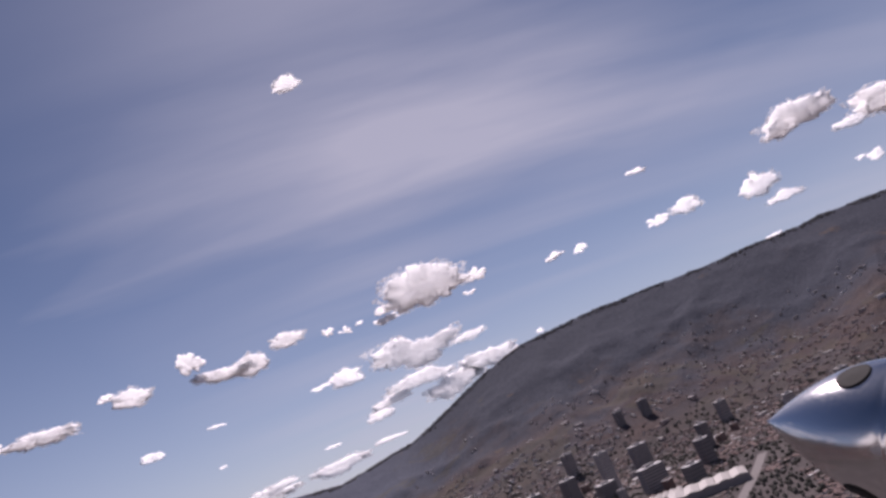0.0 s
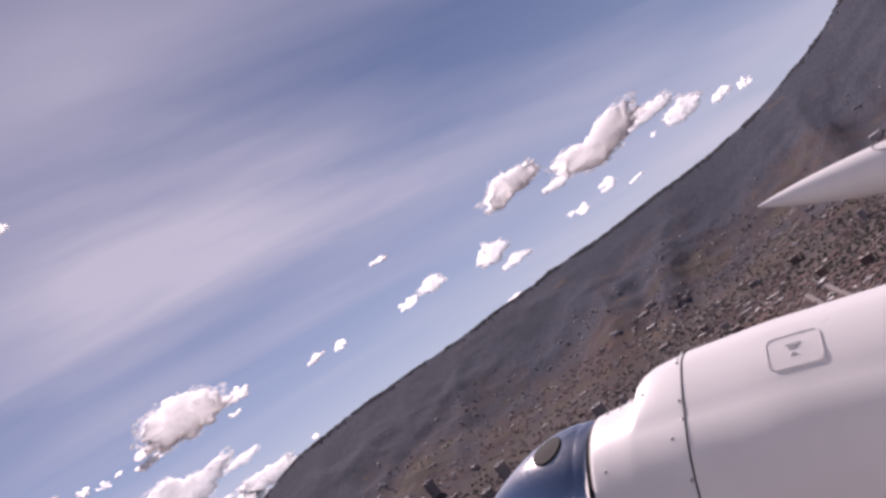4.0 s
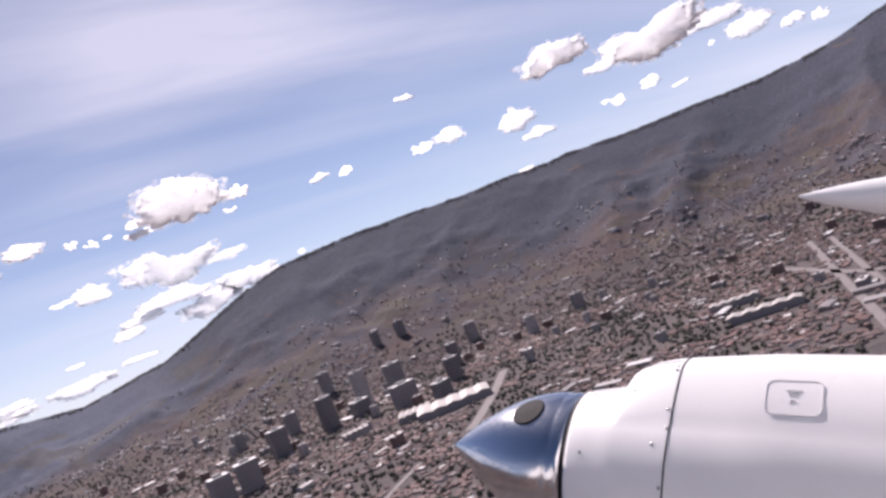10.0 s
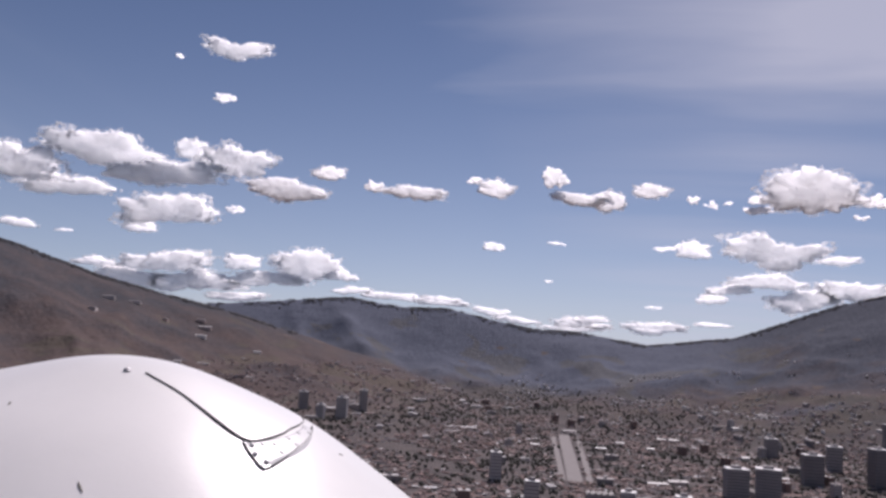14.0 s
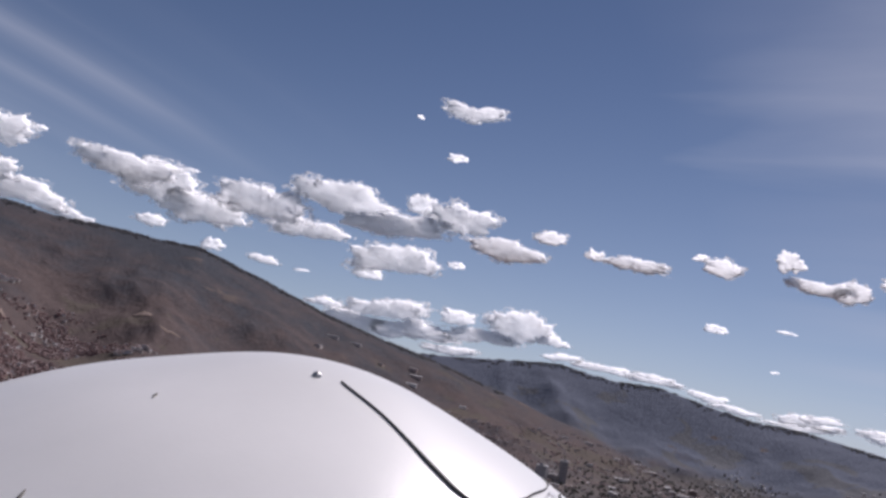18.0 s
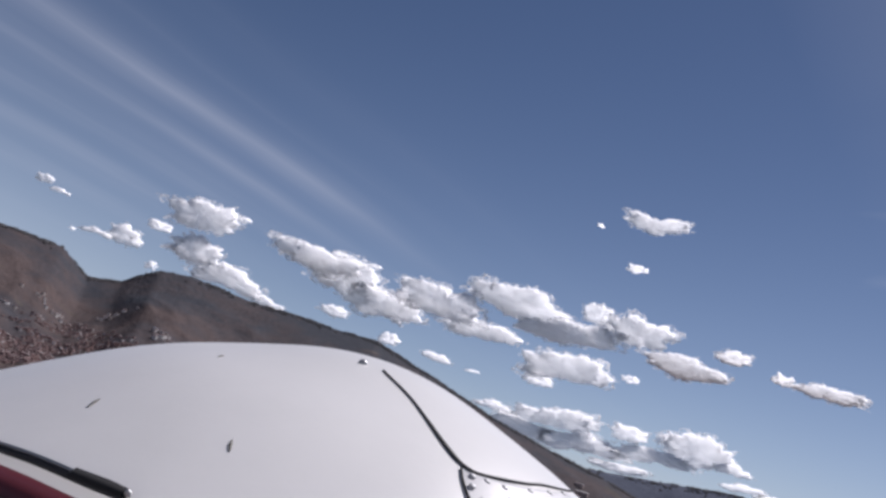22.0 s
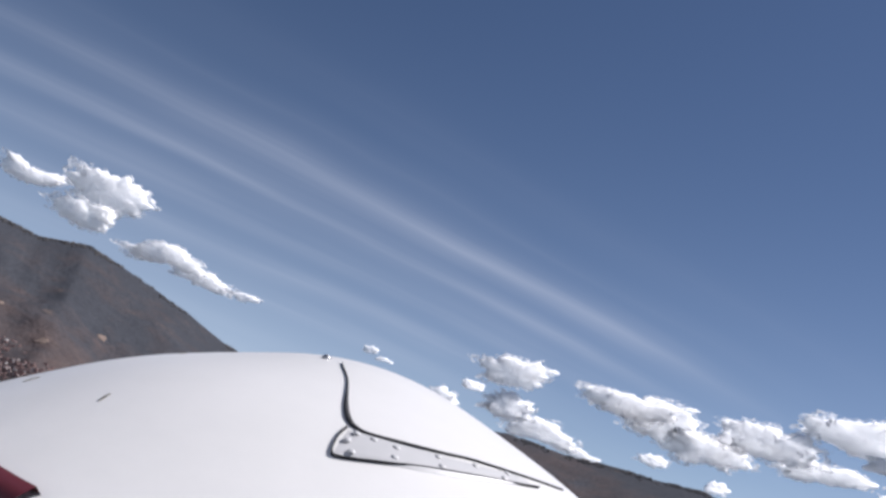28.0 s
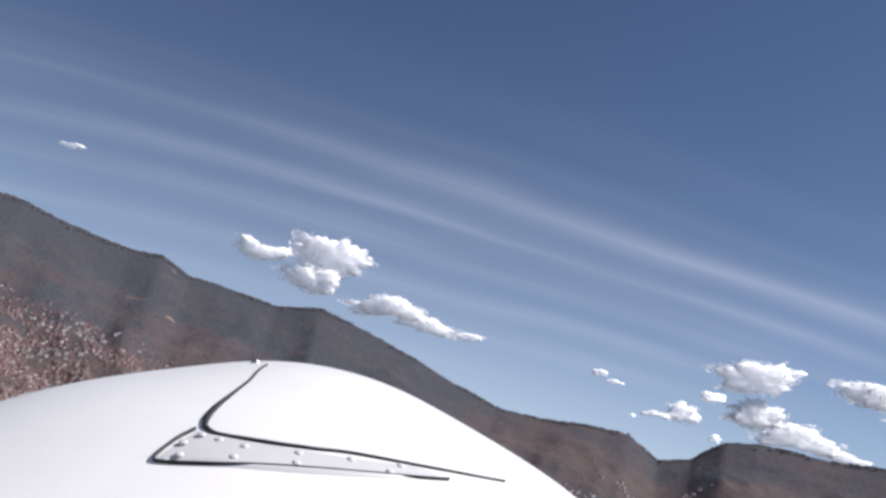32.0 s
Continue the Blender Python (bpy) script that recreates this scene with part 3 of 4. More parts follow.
cowl_k = [q[0] for q in COWL]


def on_cowl(k, th, off=0.0):
    """Point on the cowling: distance behind the hub, angle from the top towards the cabin (radians)."""
    up, half, low = (float(np.interp(k, cowl_k, [q[i] for q in COWL])) for i in (1, 2, 3))
    c, s = math.cos(th), math.sin(th)
    y, x = (up if c > 0 else low) * c, half * s
    lift = 0.072 * float(np.interp(k, [q[0] for q in HUMP], [q[1] for q in HUMP])) if k > 0.165 else 0.0
    y += lift * max(0.0, min(1.0, (1.15 - abs(th)) / 0.45)) ** 0.8 if abs(th) < 1.15 else 0
    d = Vector((x, y)).normalized() * off
    return HUB - AXIS * k + UPW * (y + d.y) + NEAR * (x + d.x)


ks = [0.012, 0.016, 0.03, 0.05, 0.075, 0.10, 0.13, 0.155, 0.1655, 0.17, 0.176, 0.183, 0.192, 0.203, 0.22, 0.245, 0.28, 0.32, 0.338, 0.36] + list(np.linspace(0.4, 3.2, 40))
cv = [on_cowl(k, th) for k in ks for th in np.linspace(-math.pi, math.pi, 120, endpoint=False)]
cowling = part("engine_cowling", cv, [q[::-1] for q in grid_faces(len(ks), 120, True)], WHITE, aircraft, "glossy white engine cowling with raised top fairing")
cowling.matrix_local = frame_of(ENGINE)


def cowl_ribbon(name, knots, width, mat, label, off=0.002):
    pts = [on_cowl(k, t, off) for k, t in knots]
    nrm = [(on_cowl(k, t, 1.0) - on_cowl(k, t)).normalized() for k, t in knots]
    return part(name, *ribbon(pts, [width] * len(pts), nrm, 0.003), mat, cowling, label)


cowl_ribbon("panel_joint", [(0.345, t) for t in np.linspace(-2.6, 2.9, 80)], 0.005, BLACK, "thin dark panel joint")
cowl_ribbon("panel_joint", [(k, 0.42 + 0.2 * k) for k in np.linspace(0.03, 0.335, 14)], 0.003, GREY_INK, "thin dark panel joint")


def rounded(k0, k1, t0, t1, rk, rt, n=7):
    """Rounded rectangle in cowling coordinates, closed."""
    out = []
    for ck, ct, a0 in ((k1 - rk, t1 - rt, 0), (k0 + rk, t1 - rt, 90), (k0 + rk, t0 + rt, 180), (k1 - rk, t0 + rt, 270)):
        for j in range(n + 1):
            a = radians(a0 + 90 * j / n)
            out.append((ck + rk * math.cos(a), ct + rt * math.sin(a)))
    return out + [out[0]]


loop = rounded(0.602, 0.750, 0.82, 1.06, 0.022, 0.055)
plate = [on_cowl(k, t, 0.0015) for k, t in loop[:-1]]
centre = on_cowl(0.676, 0.945, 0.0025)
part("access_door", [*plate, centre], [(i, (i + 1) % len(plate), len(plate)) for i in range(len(plate))], WHITE, cowling, "small rounded access door with stencilled lines")
cowl_ribbon("door_outline", loop, 0.0022, PALE_INK, "faint grey outline", 0.0035)
for k0, k1, t in ((0.655, 0.698, 0.900), (0.661, 0.692, 0.918), (0.664, 0.688, 0.936)):
    cowl_ribbon("stencil_line", [(k, t) for k in np.linspace(k0, k1, 5)], 0.002, GREY_INK, "grey stencilled bar", 0.004)
cowl_ribbon("door_latch", [(0.675 + 0.008 * math.cos(a), 0.985 - 0.018 * math.sin(a)) for a in np.linspace(0, math.pi, 9)], 0.0018, GREY_INK, "grey curved mark", 0.004)
for k, t in ((0.33, 0.62), (0.33, 0.70), (0.332, 1.05), (0.338, 1.18), (0.30, 1.35), (0.335, 1.72), (0.06, 0.55), (0.11, 0.57), (0.16, 0.6), (0.21, 0.85), (0.07, 1.5)):
    nn = (on_cowl(k, t, 1.0) - on_cowl(k, t)).normalized()
    stud("screw", on_cowl(k, t), nn, 0.006, 0.003, STEEL, cowling)

# tip tank further out on the wing
TIP = Vector((2.07, 0.392, -4.77))
tank_s = [(0.0, 0.001), (0.02, 0.012), (0.1, 0.042), (0.25, 0.088), (0.45, 0.14), (0.7, 0.192), (1.0, 0.242), (1.4, 0.288), (1.9, 0.318), (2.5, 0.33), (3.4, 0.32), (4.2, 0.25), (4.8, 0.1), (4.95, 0.01)]
tk = spline([(s * 0.7, r * 0.58) for s, r in tank_s], 4)
v = []
for s, r in tk:
    for j in range(56):
        a = j * math.tau / 56
        v.append(TIP - AXIS * s + (UPW * math.cos(a) + NEAR * math.sin(a)) * r)
tank = part("tip_tank", v, [q[::-1] for q in grid_faces(len(tk), 56, True)], WHITE, aircraft, "white pointed wing-tip fuel tank")
tank.matrix_local = frame_of(ENGINE)


def on_tank(s, th, off=0.0):
    r = float(np.interp(s, [q[0] for q in tk], [q[1] for q in tk])) + off
    return TIP - AXIS * s + (UPW * math.cos(th) + NEAR * math.sin(th)) * r


def wing_panel(name, root, tip, chord, thick, label):
    """A tapered wing panel between two points, its section drawn out along the engine's axis."""
    v = []
    for w in np.linspace(0, 1, 9):
        c = root.lerp(tip, w)
        for j in range(28):
            a = j * math.tau / 28
            x = 0.5 * (1 + math.cos(a))
            y = thick * (1 - 0.35 * w) * math.sin(a) * (0.35 + 1.3 * (1 - x) * (0.25 + x))
            v.append(c - AXIS * (chord * (1 - 0.3 * w) * x) + UPW * y)
    f = [q[::-1] for q in grid_faces(9, 28, True)]
    ob = part(name, v, f + [tuple(range(28)), tuple(range(8 * 28 + 27, 8 * 28 - 1, -1))], WHITE, aircraft, label)
    ob.matrix_local = frame_of(ENGINE)
    return ob


wing_panel("wing", HUB - AXIS * 1.5 - UPW * 0.12 + NEAR * 0.1, TIP - AXIS * 1.35, 1.5, 0.13, "white outer wing panel")
wing_panel("wing", HUB - AXIS * 1.45 - UPW * 0.15, HUB - AXIS * 1.6 + Vector((-1.1, -0.12, 2.1)), 1.7, 0.15, "white inner wing panel")
circ = [(0.72 + 0.07 * math.cos(a), 0.85 + 0.42 * math.sin(a)) for a in np.linspace(0, math.tau, 30)]
pts = [on_tank(s, t, 0.004) for s, t in circ]
nrm = [(on_tank(s, t, 1.0) - on_tank(s, t)).normalized() for s, t in circ]
part("emblem_ring", *ribbon(pts, [0.008] * 30, nrm, 0.003), GREY_INK, tank, "thin grey ring marking")

# ---- towns: houses, trees and blocks on the valley floor and lower slopes ----
rng = np.random.default_rng(7)


def scatter(n, az0, az1, r0, r1):
    a = rng.uniform(az0, az1, n)
    r = np.sqrt(rng.uniform(r0 ** 2, r1 ** 2, n))
    return a, r


def boxes(name, a, r, wid, dep, tall, turn, mats, gable=0.0, sink=6.0):
    """Many houses in one mesh: walls and, apart from them, a pitched or flat roof."""
    n = len(a)
    x, y = r * np.sin(np.radians(a)), r * np.cos(np.radians(a))
    z = height(a, r)
    c, s = np.cos(turn), np.sin(turn)

    def pts(u, v, h):
        return np.stack([x + c * u * wid / 2 - s * v * dep / 2, y + s * u * wid / 2 + c * v * dep / 2, z + h], -1)

    rise = gable * np.minimum(wid, dep) * 0.35
    walls = np.stack([pts(-1, -1, -sink), pts(1, -1, -sink), pts(1, 1, -sink), pts(-1, 1, -sink),
                      pts(-1, -1, tall), pts(1, -1, tall), pts(1, 1, tall), pts(-1, 1, tall)], 1)
    e = 1.08
    roof = np.stack([pts(-e, -e, tall - 0.1), pts(e, -e, tall - 0.1), pts(e, e, tall - 0.1), pts(-e, e, tall - 0.1),
                     pts(-e * 0.96, 0, tall + rise + 0.4), pts(e * 0.96, 0, tall + rise + 0.4)], 1)
    V = np.concatenate([walls, roof], 1).reshape(-1, 3)
    quad = np.array([[0, 1, 5, 4], [1, 2, 6, 5], [2, 3, 7, 6], [3, 0, 4, 7], [8, 9, 13, 12], [10, 11, 12, 13], [9, 10, 13, 13], [11, 8, 12, 12]])
    tri = []
    for q in quad:
        tri.append([q[0], q[1], q[2]])
        if q[2] != q[3]:
            tri.append([q[0], q[2], q[3]])
    tri = np.array(tri)
    F = (tri[None] + (np.arange(n) * 14)[:, None, None]).reshape(-1, 3)
    idx = np.tile((tri.min(1) >= 8).astype(np.int32), n)
    return bulk(name, V, F, mats, idx)


def keep(a, r, level, lam=260.0):
    """Leave uneven gaps for parks and woods."""
    x, y = r * np.sin(np.radians(a)), r * np.cos(np.radians(a))
    q = np.array([noise.fractal(Vector((u / lam, v / lam, 4.2)), 0.8, 2.0, 4) for u, v in zip(x, y)])
    return q > level


TAKEN = []


def free(a, r):
    """Sites clear of roads, halls and towers."""
    x, y = r * np.sin(np.radians(a)), r * np.cos(np.radians(a))
    ok = np.ones(len(x), bool)
    for px, py, gap in TAKEN:
        ok &= (x - px) ** 2 + (y - py) ** 2 > gap * gap
    return ok


# roads
def road(name, az_r, width, label):
    pts = [way(q[0]) * q[1] for q in spline(az_r, 24)]
    v, f = [], []
    for i, p in enumerate(pts):
        t = (pts[min(i + 1, len(pts) - 1)] - pts[max(i - 1, 0)]).normalized()
        s = Vector((-t.y, t.x, 0)) * width / 2
        for q in (p - s, p + s):
            v += [(q.x, q.y, 0.7), (q.x, q.y, -1)]
    for i in range(len(pts) - 1):
        b = 4 * i
        f += [(b, b + 2, b + 6, b + 4), (b + 1, b, b + 4, b + 5), (b + 2, b + 3, b + 7, b + 6)]
    TAKEN.extend((p.x, p.y, width / 2 + 6) for p in pts)
    ob = mesh_ob(name, v, f, [ROAD], smooth=False)
    return tagged(ob, label, "road", kind="structure")


for off in (-0.75, 0.0, 0.9):
    road("road", [(-3.9 + off, 3000), (-3.4 + off, 2250), (-2.7 + off * 1.1, 1650)], 30 if off == 0 else 12, "broad pale avenue running up the valley")
road("road", [(24.0, 1340), (25.2, 1450), (26.6, 1640), (27.6, 1850)], 20, "pale road between dark trees")
road("road", [(8.0, 900), (12.0, 980), (16.0, 1090), (20.0, 1250)], 10, "city street")
road("road", [(52.5, 900), (51.0, 1200), (49.8, 1600), (49.0, 2100)], 13, "broad pale junction road")
road("road", [(54.6, 900), (53.0, 1180), (51.4, 1560), (50.3, 2050)], 11, "broad pale junction road")
road("road", [(57.0, 1330), (51.0, 1500), (47.0, 1800)], 16, "pale city road")


for az0, r0, gap in ((23.6, 1640, 85), (20.9, 1700, 52), (16.8, 1760, 34), (-14.6, 1790, 54), (-1.0, 1480, 30), (45.1, 1390, 50), (43.5, 1560, 45), (9.0, 1700, 26),
                     (18.1, 2200, 26), (20.5, 2360, 30), (20.7, 1900, 34), (23.2, 1780, 28), (16.3, 1880, 32), (19.0, 2010, 30), (11.8, 1950, 28)):
    q = way(az0) * r0
    TAKEN.append((q.x, q.y, gap))

a, r = scatter(80000, -36, 72, 600, 3300)
k = keep(a, r, -0.16, 190.0) & free(a, r) & (rng.random(len(a)) < 0.72)
a, r = a[k], r[k]
z = height(a, r)
k = (z < 30) | ((z < 150) & (rng.random(len(a)) < 0.25))
a, r = a[k], r[k]
n = len(a)
turn = np.where(rng.random(n) < 0.5, 0.35, 0.35 + math.pi / 2) + rng.normal(0, 0.15, n)
houses = boxes("city_houses", a, r, np.where(rng.random(n) < 0.14, rng.uniform(14, 32, n), rng.uniform(5, 11, n)), rng.uniform(5, 9, n), rng.uniform(2.0, 3.4, n), turn, [WALLS, ROOFS], rng.choice([0.0, 0.2, 0.4], n))
tagged(houses, "dense low houses with reddish and pale roofs", "houses", kind="stuff")

a, r = scatter(150000, -126, -36, 1000, 2900)
z = height(a, r)
lim = np.interp(a, [-128, -110, -104, -97, -92, -88, -84, -70, -60, -50, -44, -36], [580, 560, 500, 430, 380, 320, 260, 250, 290, 230, 160, 70])
k = (z < lim * rng.uniform(0.55, 1.0, len(a))) & keep(a, r, -0.08, 130.0)
a, r = a[k], r[k]
n = len(a)
turn = rng.uniform(0, math.pi, n)
hill = boxes("hillside_houses", a, r, rng.uniform(4.5, 8.5, n), rng.uniform(4.5, 7, n), rng.uniform(2.2, 4.6, n), turn, [BRICK_WALLS, BRICK_ROOFS], rng.choice([0.0, 0.0, 0.5], n), 12.0)
tagged(hill, "brick-coloured houses crowded on the lower mountain slope", "houses", kind="stuff")

a, r = scatter(170, -35, 70, 1100, 3200)
k = free(a, r)
a, r = a[k], r[k]
n = len(a)
turn = np.where(rng.random(n) < 0.5, 0.35, 0.35 + math.pi / 2) + rng.normal(0, 0.05, n)
SHED = island_mat("pale_metal_roofs", [(0.0, (0.22, 0.20, 0.20)), (0.7, (0.42, 0.40, 0.39)), (1.0, (0.75, 0.74, 0.73))], 0.45)
sheds = boxes("long_sheds", a, r, rng.uniform(18, 48, n), rng.uniform(12, 24, n), rng.uniform(4, 8, n), turn, [WALLS, SHED], 0.2)
tagged(sheds, "long low sheds with pale metal roofs", "sheds", kind="stuff")


def blob(sub):
    bm = bmesh.new()
    bmesh.ops.create_icosphere(bm, subdivisions=sub, radius=1.0)
    v = np.array([q.co[:] for q in bm.verts])
    f = np.array([[w.index for w in q.verts] for q in bm.faces])
    bm.free()
    return v, f


B1, B3, B4, B5 = blob(1), blob(3), blob(4), blob(5)


def lumps(name, centres, radii, mat, base=B1, rough=0.35, smooth=False):
    """Many uneven small clumps in one mesh."""
    v0, f0 = base
    n, m = len(centres), len(v0)
    k = 1 + rough * rng.normal(0, 1, (n, m, 1)) * 0.5
    V = centres[:, None, :] + v0[None] * radii[:, None, :] * k
    F = f0[None] + (np.arange(n) * m)[:, None, None]
    return bulk(name, V.reshape(-1, 3), F.reshape(-1, 3), [mat], np.zeros(n * len(f0), np.int32), smooth)


a, r = scatter(62000, -128, 72, 600, 3600)
k = ((~keep(a, r, -0.16, 190.0)) | (rng.random(len(a)) < 0.5)) & free(a, r)
a, r = a[k], r[k]
z = height(a, r)
k = z < 45 + 60 * rng.random(len(a)) ** 3
a, r, z = a[k], r[k], z[k]
c = np.stack([r * np.sin(np.radians(a)), r * np.cos(np.radians(a)), z + 3], -1)
s = rng.uniform(2.2, 4.8, (len(a), 1)) * rng.uniform(0.8, 1.2, (len(a), 3))
trees = lumps("valley_trees", c, s, LEAVES)
tagged(trees, "dark green trees filling gaps between the houses", "trees", kind="stuff")


# woods along the mountain crests
WOODS = island_mat("mountain_wood_leaves", [(0.0, (0.080, 0.079, 0.084)), (0.6, (0.105, 0.102, 0.104)), (1.0, (0.135, 0.126, 0.122))], 0.95)
a = np.concatenate([rng.uniform(-108, -22, 6000), rng.uniform(-30, 66, 6000)])
r = np.concatenate([rng.normal(3490, 22, 6000), rng.normal(4240, 22, 6000)])
z = height(a, r)
k = (z > 110) & keep(a, r, -0.2, 160.0)
a, r, z = a[k], r[k], z[k]
s = rng.uniform(2.0, 5.5, (len(a), 1)) * rng.uniform(0.8, 1.2, (len(a), 3)) * np.array([1.3, 1.3, 0.9])
woods = lumps("mountain_woods", np.stack([r * np.sin(np.radians(a)), r * np.cos(np.radians(a)), z + 0.5], -1), s, WOODS)
tagged(woods, "dark scattered woods along the mountain crests", "trees", kind="stuff")

# pale houses dotted over the lower eastern slopes
a, r = scatter(9000, -8, 62, 2300, 3700)
z = height(a, r)
k = (z > 25) & (z < 60 + 330 * rng.random(len(a)) ** 2) & keep(a, r, -0.02, 300.0) & (rng.random(len(a)) < 0.6)
a, r = a[k], r[k]
n = len(a)
PALE_WALLS = island_mat("pale_slope_walls", [(0.0, (0.2, 0.17, 0.16)), (0.6, (0.4, 0.37, 0.36)), (0.85, (0.82, 0.81, 0.80))])
dots = boxes("slope_houses", a, r, rng.uniform(5, 12, n), rng.uniform(5, 8, n), rng.uniform(3, 7, n), rng.uniform(0, 3.1, n), [PALE_WALLS, PALE_WALLS], 0.3, 10.0)
tagged(dots, "pale houses dotted over the lower mountain slope", "houses", kind="stuff")


# towers of the business quarter, each its own thing
def tower(az0, r, wide, deep, tall, turn, tone, bands):
    t = new("tower")
    p = way(az0) * r
    t.matrix_world = pose(p.x, p.y, float(height(np.array([az0]), np.array([r]))[0]), 0, 0, turn)
    tagged(t, {0: "dark glass office tower in the city", 1: "grey concrete high-rise block in the city", 2: "pale high-rise apartment tower in the city"}[tone], "tower", "city towers")
    mat = (TOWER_DARK, TOWER_GREY, TOWER_PALE)[tone]

    def slab(x0, x1, y0, y1, z0, z1):
        b = min(0.6, (x1 - x0) / 6)
        v = [(x0, y0, z0), (x1, y0, z0), (x1, y1, z0), (x0, y1, z0), (x0, y0, z1 - b), (x1, y0, z1 - b), (x1, y1, z1 - b), (x0, y1, z1 - b),
             (x0 + b, y0 + b, z1), (x1 - b, y0 + b, z1), (x1 - b, y1 - b, z1), (x0 + b, y1 - b, z1)]
        f = [(0, 1, 5, 4), (1, 2, 6, 5), (2, 3, 7, 6), (3, 0, 4, 7), (4, 5, 9, 8), (5, 6, 10, 9), (6, 7, 11, 10), (7, 4, 8, 11), (8, 9, 10, 11)]
        return v, f

    w, d = wide / 2, deep / 2
    part("body", *slab(-w, w, -d, d, -8, tall), mat, t, smooth=False)
    part("roof", *slab(-w - 0.5, w + 0.5, -d - 0.5, d + 0.5, tall + 0.1, tall + 1.8), ROOF_WHITE, t, "bright white flat roof edge", smooth=False)
    part("plant_room", *slab(-w * 0.45, w * 0.4, -d * 0.4, d * 0.5, tall + 1.9, tall + 6.5), TOWER_GREY, t, smooth=False)
    step = tall / bands
    for i in range(bands):
        z0 = 4 + i * step
        part("window_band", *slab(-w - 0.25, w + 0.25, -d - 0.25, d + 0.25, z0, z0 + step * 0.38), WINDOW, t, smooth=False)
    return t


TOWER_DARK = plain("dark_tower_cladding", (0.22, 0.205, 0.21), 0.5, 0.0, 0.3, 0.1)
ROOF_WHITE = plain("white_roof_coating", (0.70, 0.69, 0.68), 0.7, 0.0, 0.2, 0.1)
TOWER_GREY = plain("grey_tower_concrete", (0.36, 0.335, 0.33), 0.8, 0.0, 0.25, 0.1)
TOWER_PALE = plain("pale_tower_render", (0.52, 0.49, 0.48), 0.8, 0.0, 0.2, 0.1)
TOWER_BRICK = plain("brick_block_walls", (0.24, 0.14, 0.11), 0.85, 0.0, 0.25, 0.1)
WINDOW = plain("tower_window_glass", (0.13, 0.13, 0.14), 0.3, 0.0, 0.3, 0.2)
tower(18.1, 2200, 34, 20, 96, 21, 2, 14)
tower(20.5, 2360, 46, 30, 68, 8, 1, 10)
tower(20.7, 1900, 56, 30, 52, 6, 1, 8)
tower(24.4, 1980, 26, 26, 58, 14, 0, 7)
tower(23.2, 1780, 36, 26, 38, 14, 0, 5)
tower(15.4, 2040, 34, 26, 80, 26, 0, 12)
tower(7.4, 1640, 40, 30, 54, 8, 1, 10)
tower(9.3, 1650, 44, 30, 58, -6, 1, 11)
tower(17.6, 2060, 44, 30, 38, 11, 0, 6)
tower(11.8, 1950, 40, 28, 62, 6, 0, 9)
tower(13, 2250, 34, 26, 58, -6, 1, 8)
tower(9.4, 2400, 30, 24, 50, 12, 1, 7)
tower(24.8, 2250, 24, 24, 66, 11, 0, 9)
tower(22, 2900, 28, 24, 52, 14, 0, 11)
tower(20.2, 2900, 24, 22, 48, 10, 0, 9)
tower(16, 2650, 30, 24, 66, 26, 1, 8)
tower(26.5, 2600, 30, 24, 58, 8, 1, 7)
tower(4.3, 1300, 24, 20, 46, 5, 2, 9)
tower(-5.5, 1300, 22, 18, 48, 5, 2, 9)
tower(0.8, 1330, 22, 22, 40, -5, 2, 8)
tower(-8, 1560, 20, 20, 52, 15, 2, 9)
tower(30.5, 2300, 26, 22, 52, -12, 2, 7)
tower(34, 2500, 30, 24, 48, 9, 1, 7)
for i, (az0, r) in enumerate(((-20.0, 2050), (-21.2, 2150), (-18.6, 2100), (-17.2, 2250), (-48.0, 1700), (-46.5, 1780), (-49.6, 1820), (-42.0, 1900), (-71.0, 2050), (-69.0, 2100), (-106.0, 1500), (-104.5, 1550))):
    tower(az0, r, 18 + i % 3 * 4, 16, 34 + i * 7 % 22, i * 31 % 60, (2, 1)[i % 2], 8)


def apartment(wide, deep, tall, mat):
    """A mid-rise block with its roof slab and rows of windows."""
    t = new("apartment_building")
    tagged(t, "mid-rise apartment building with rows of windows among houses", "building", "apartment buildings")
    w, d = wide / 2, deep / 2

    def box(x, y, z0, z1):
        v = [(-x, -y, z0), (x, -y, z0), (x, y, z0), (-x, y, z0), (-x, -y, z1), (x, -y, z1), (x, y, z1), (-x, y, z1)]
        return v, [(0, 1, 5, 4), (1, 2, 6, 5), (2, 3, 7, 6), (3, 0, 4, 7), (4, 5, 6, 7)]

    part("body", *box(w, d, -6, tall), mat, t, smooth=False)
    part("roof", *box(w + 0.6, d + 0.6, tall + 0.05, tall + 1.0), TOWER_PALE if mat is not TOWER_PALE else TOWER_GREY, t, smooth=False)
    part("stair_head", *box(w * 0.25, d * 0.3, tall + 1.05, tall + 4), mat, t, smooth=False)
    for i in range(max(3, int(tall / 5))):
        z = 2.5 + i * (tall - 3) / max(3, int(tall / 5))
        part("window_band", *box(w + 0.2, d + 0.2, z, z + 1.8), WINDOW, t, smooth=False)
    return t


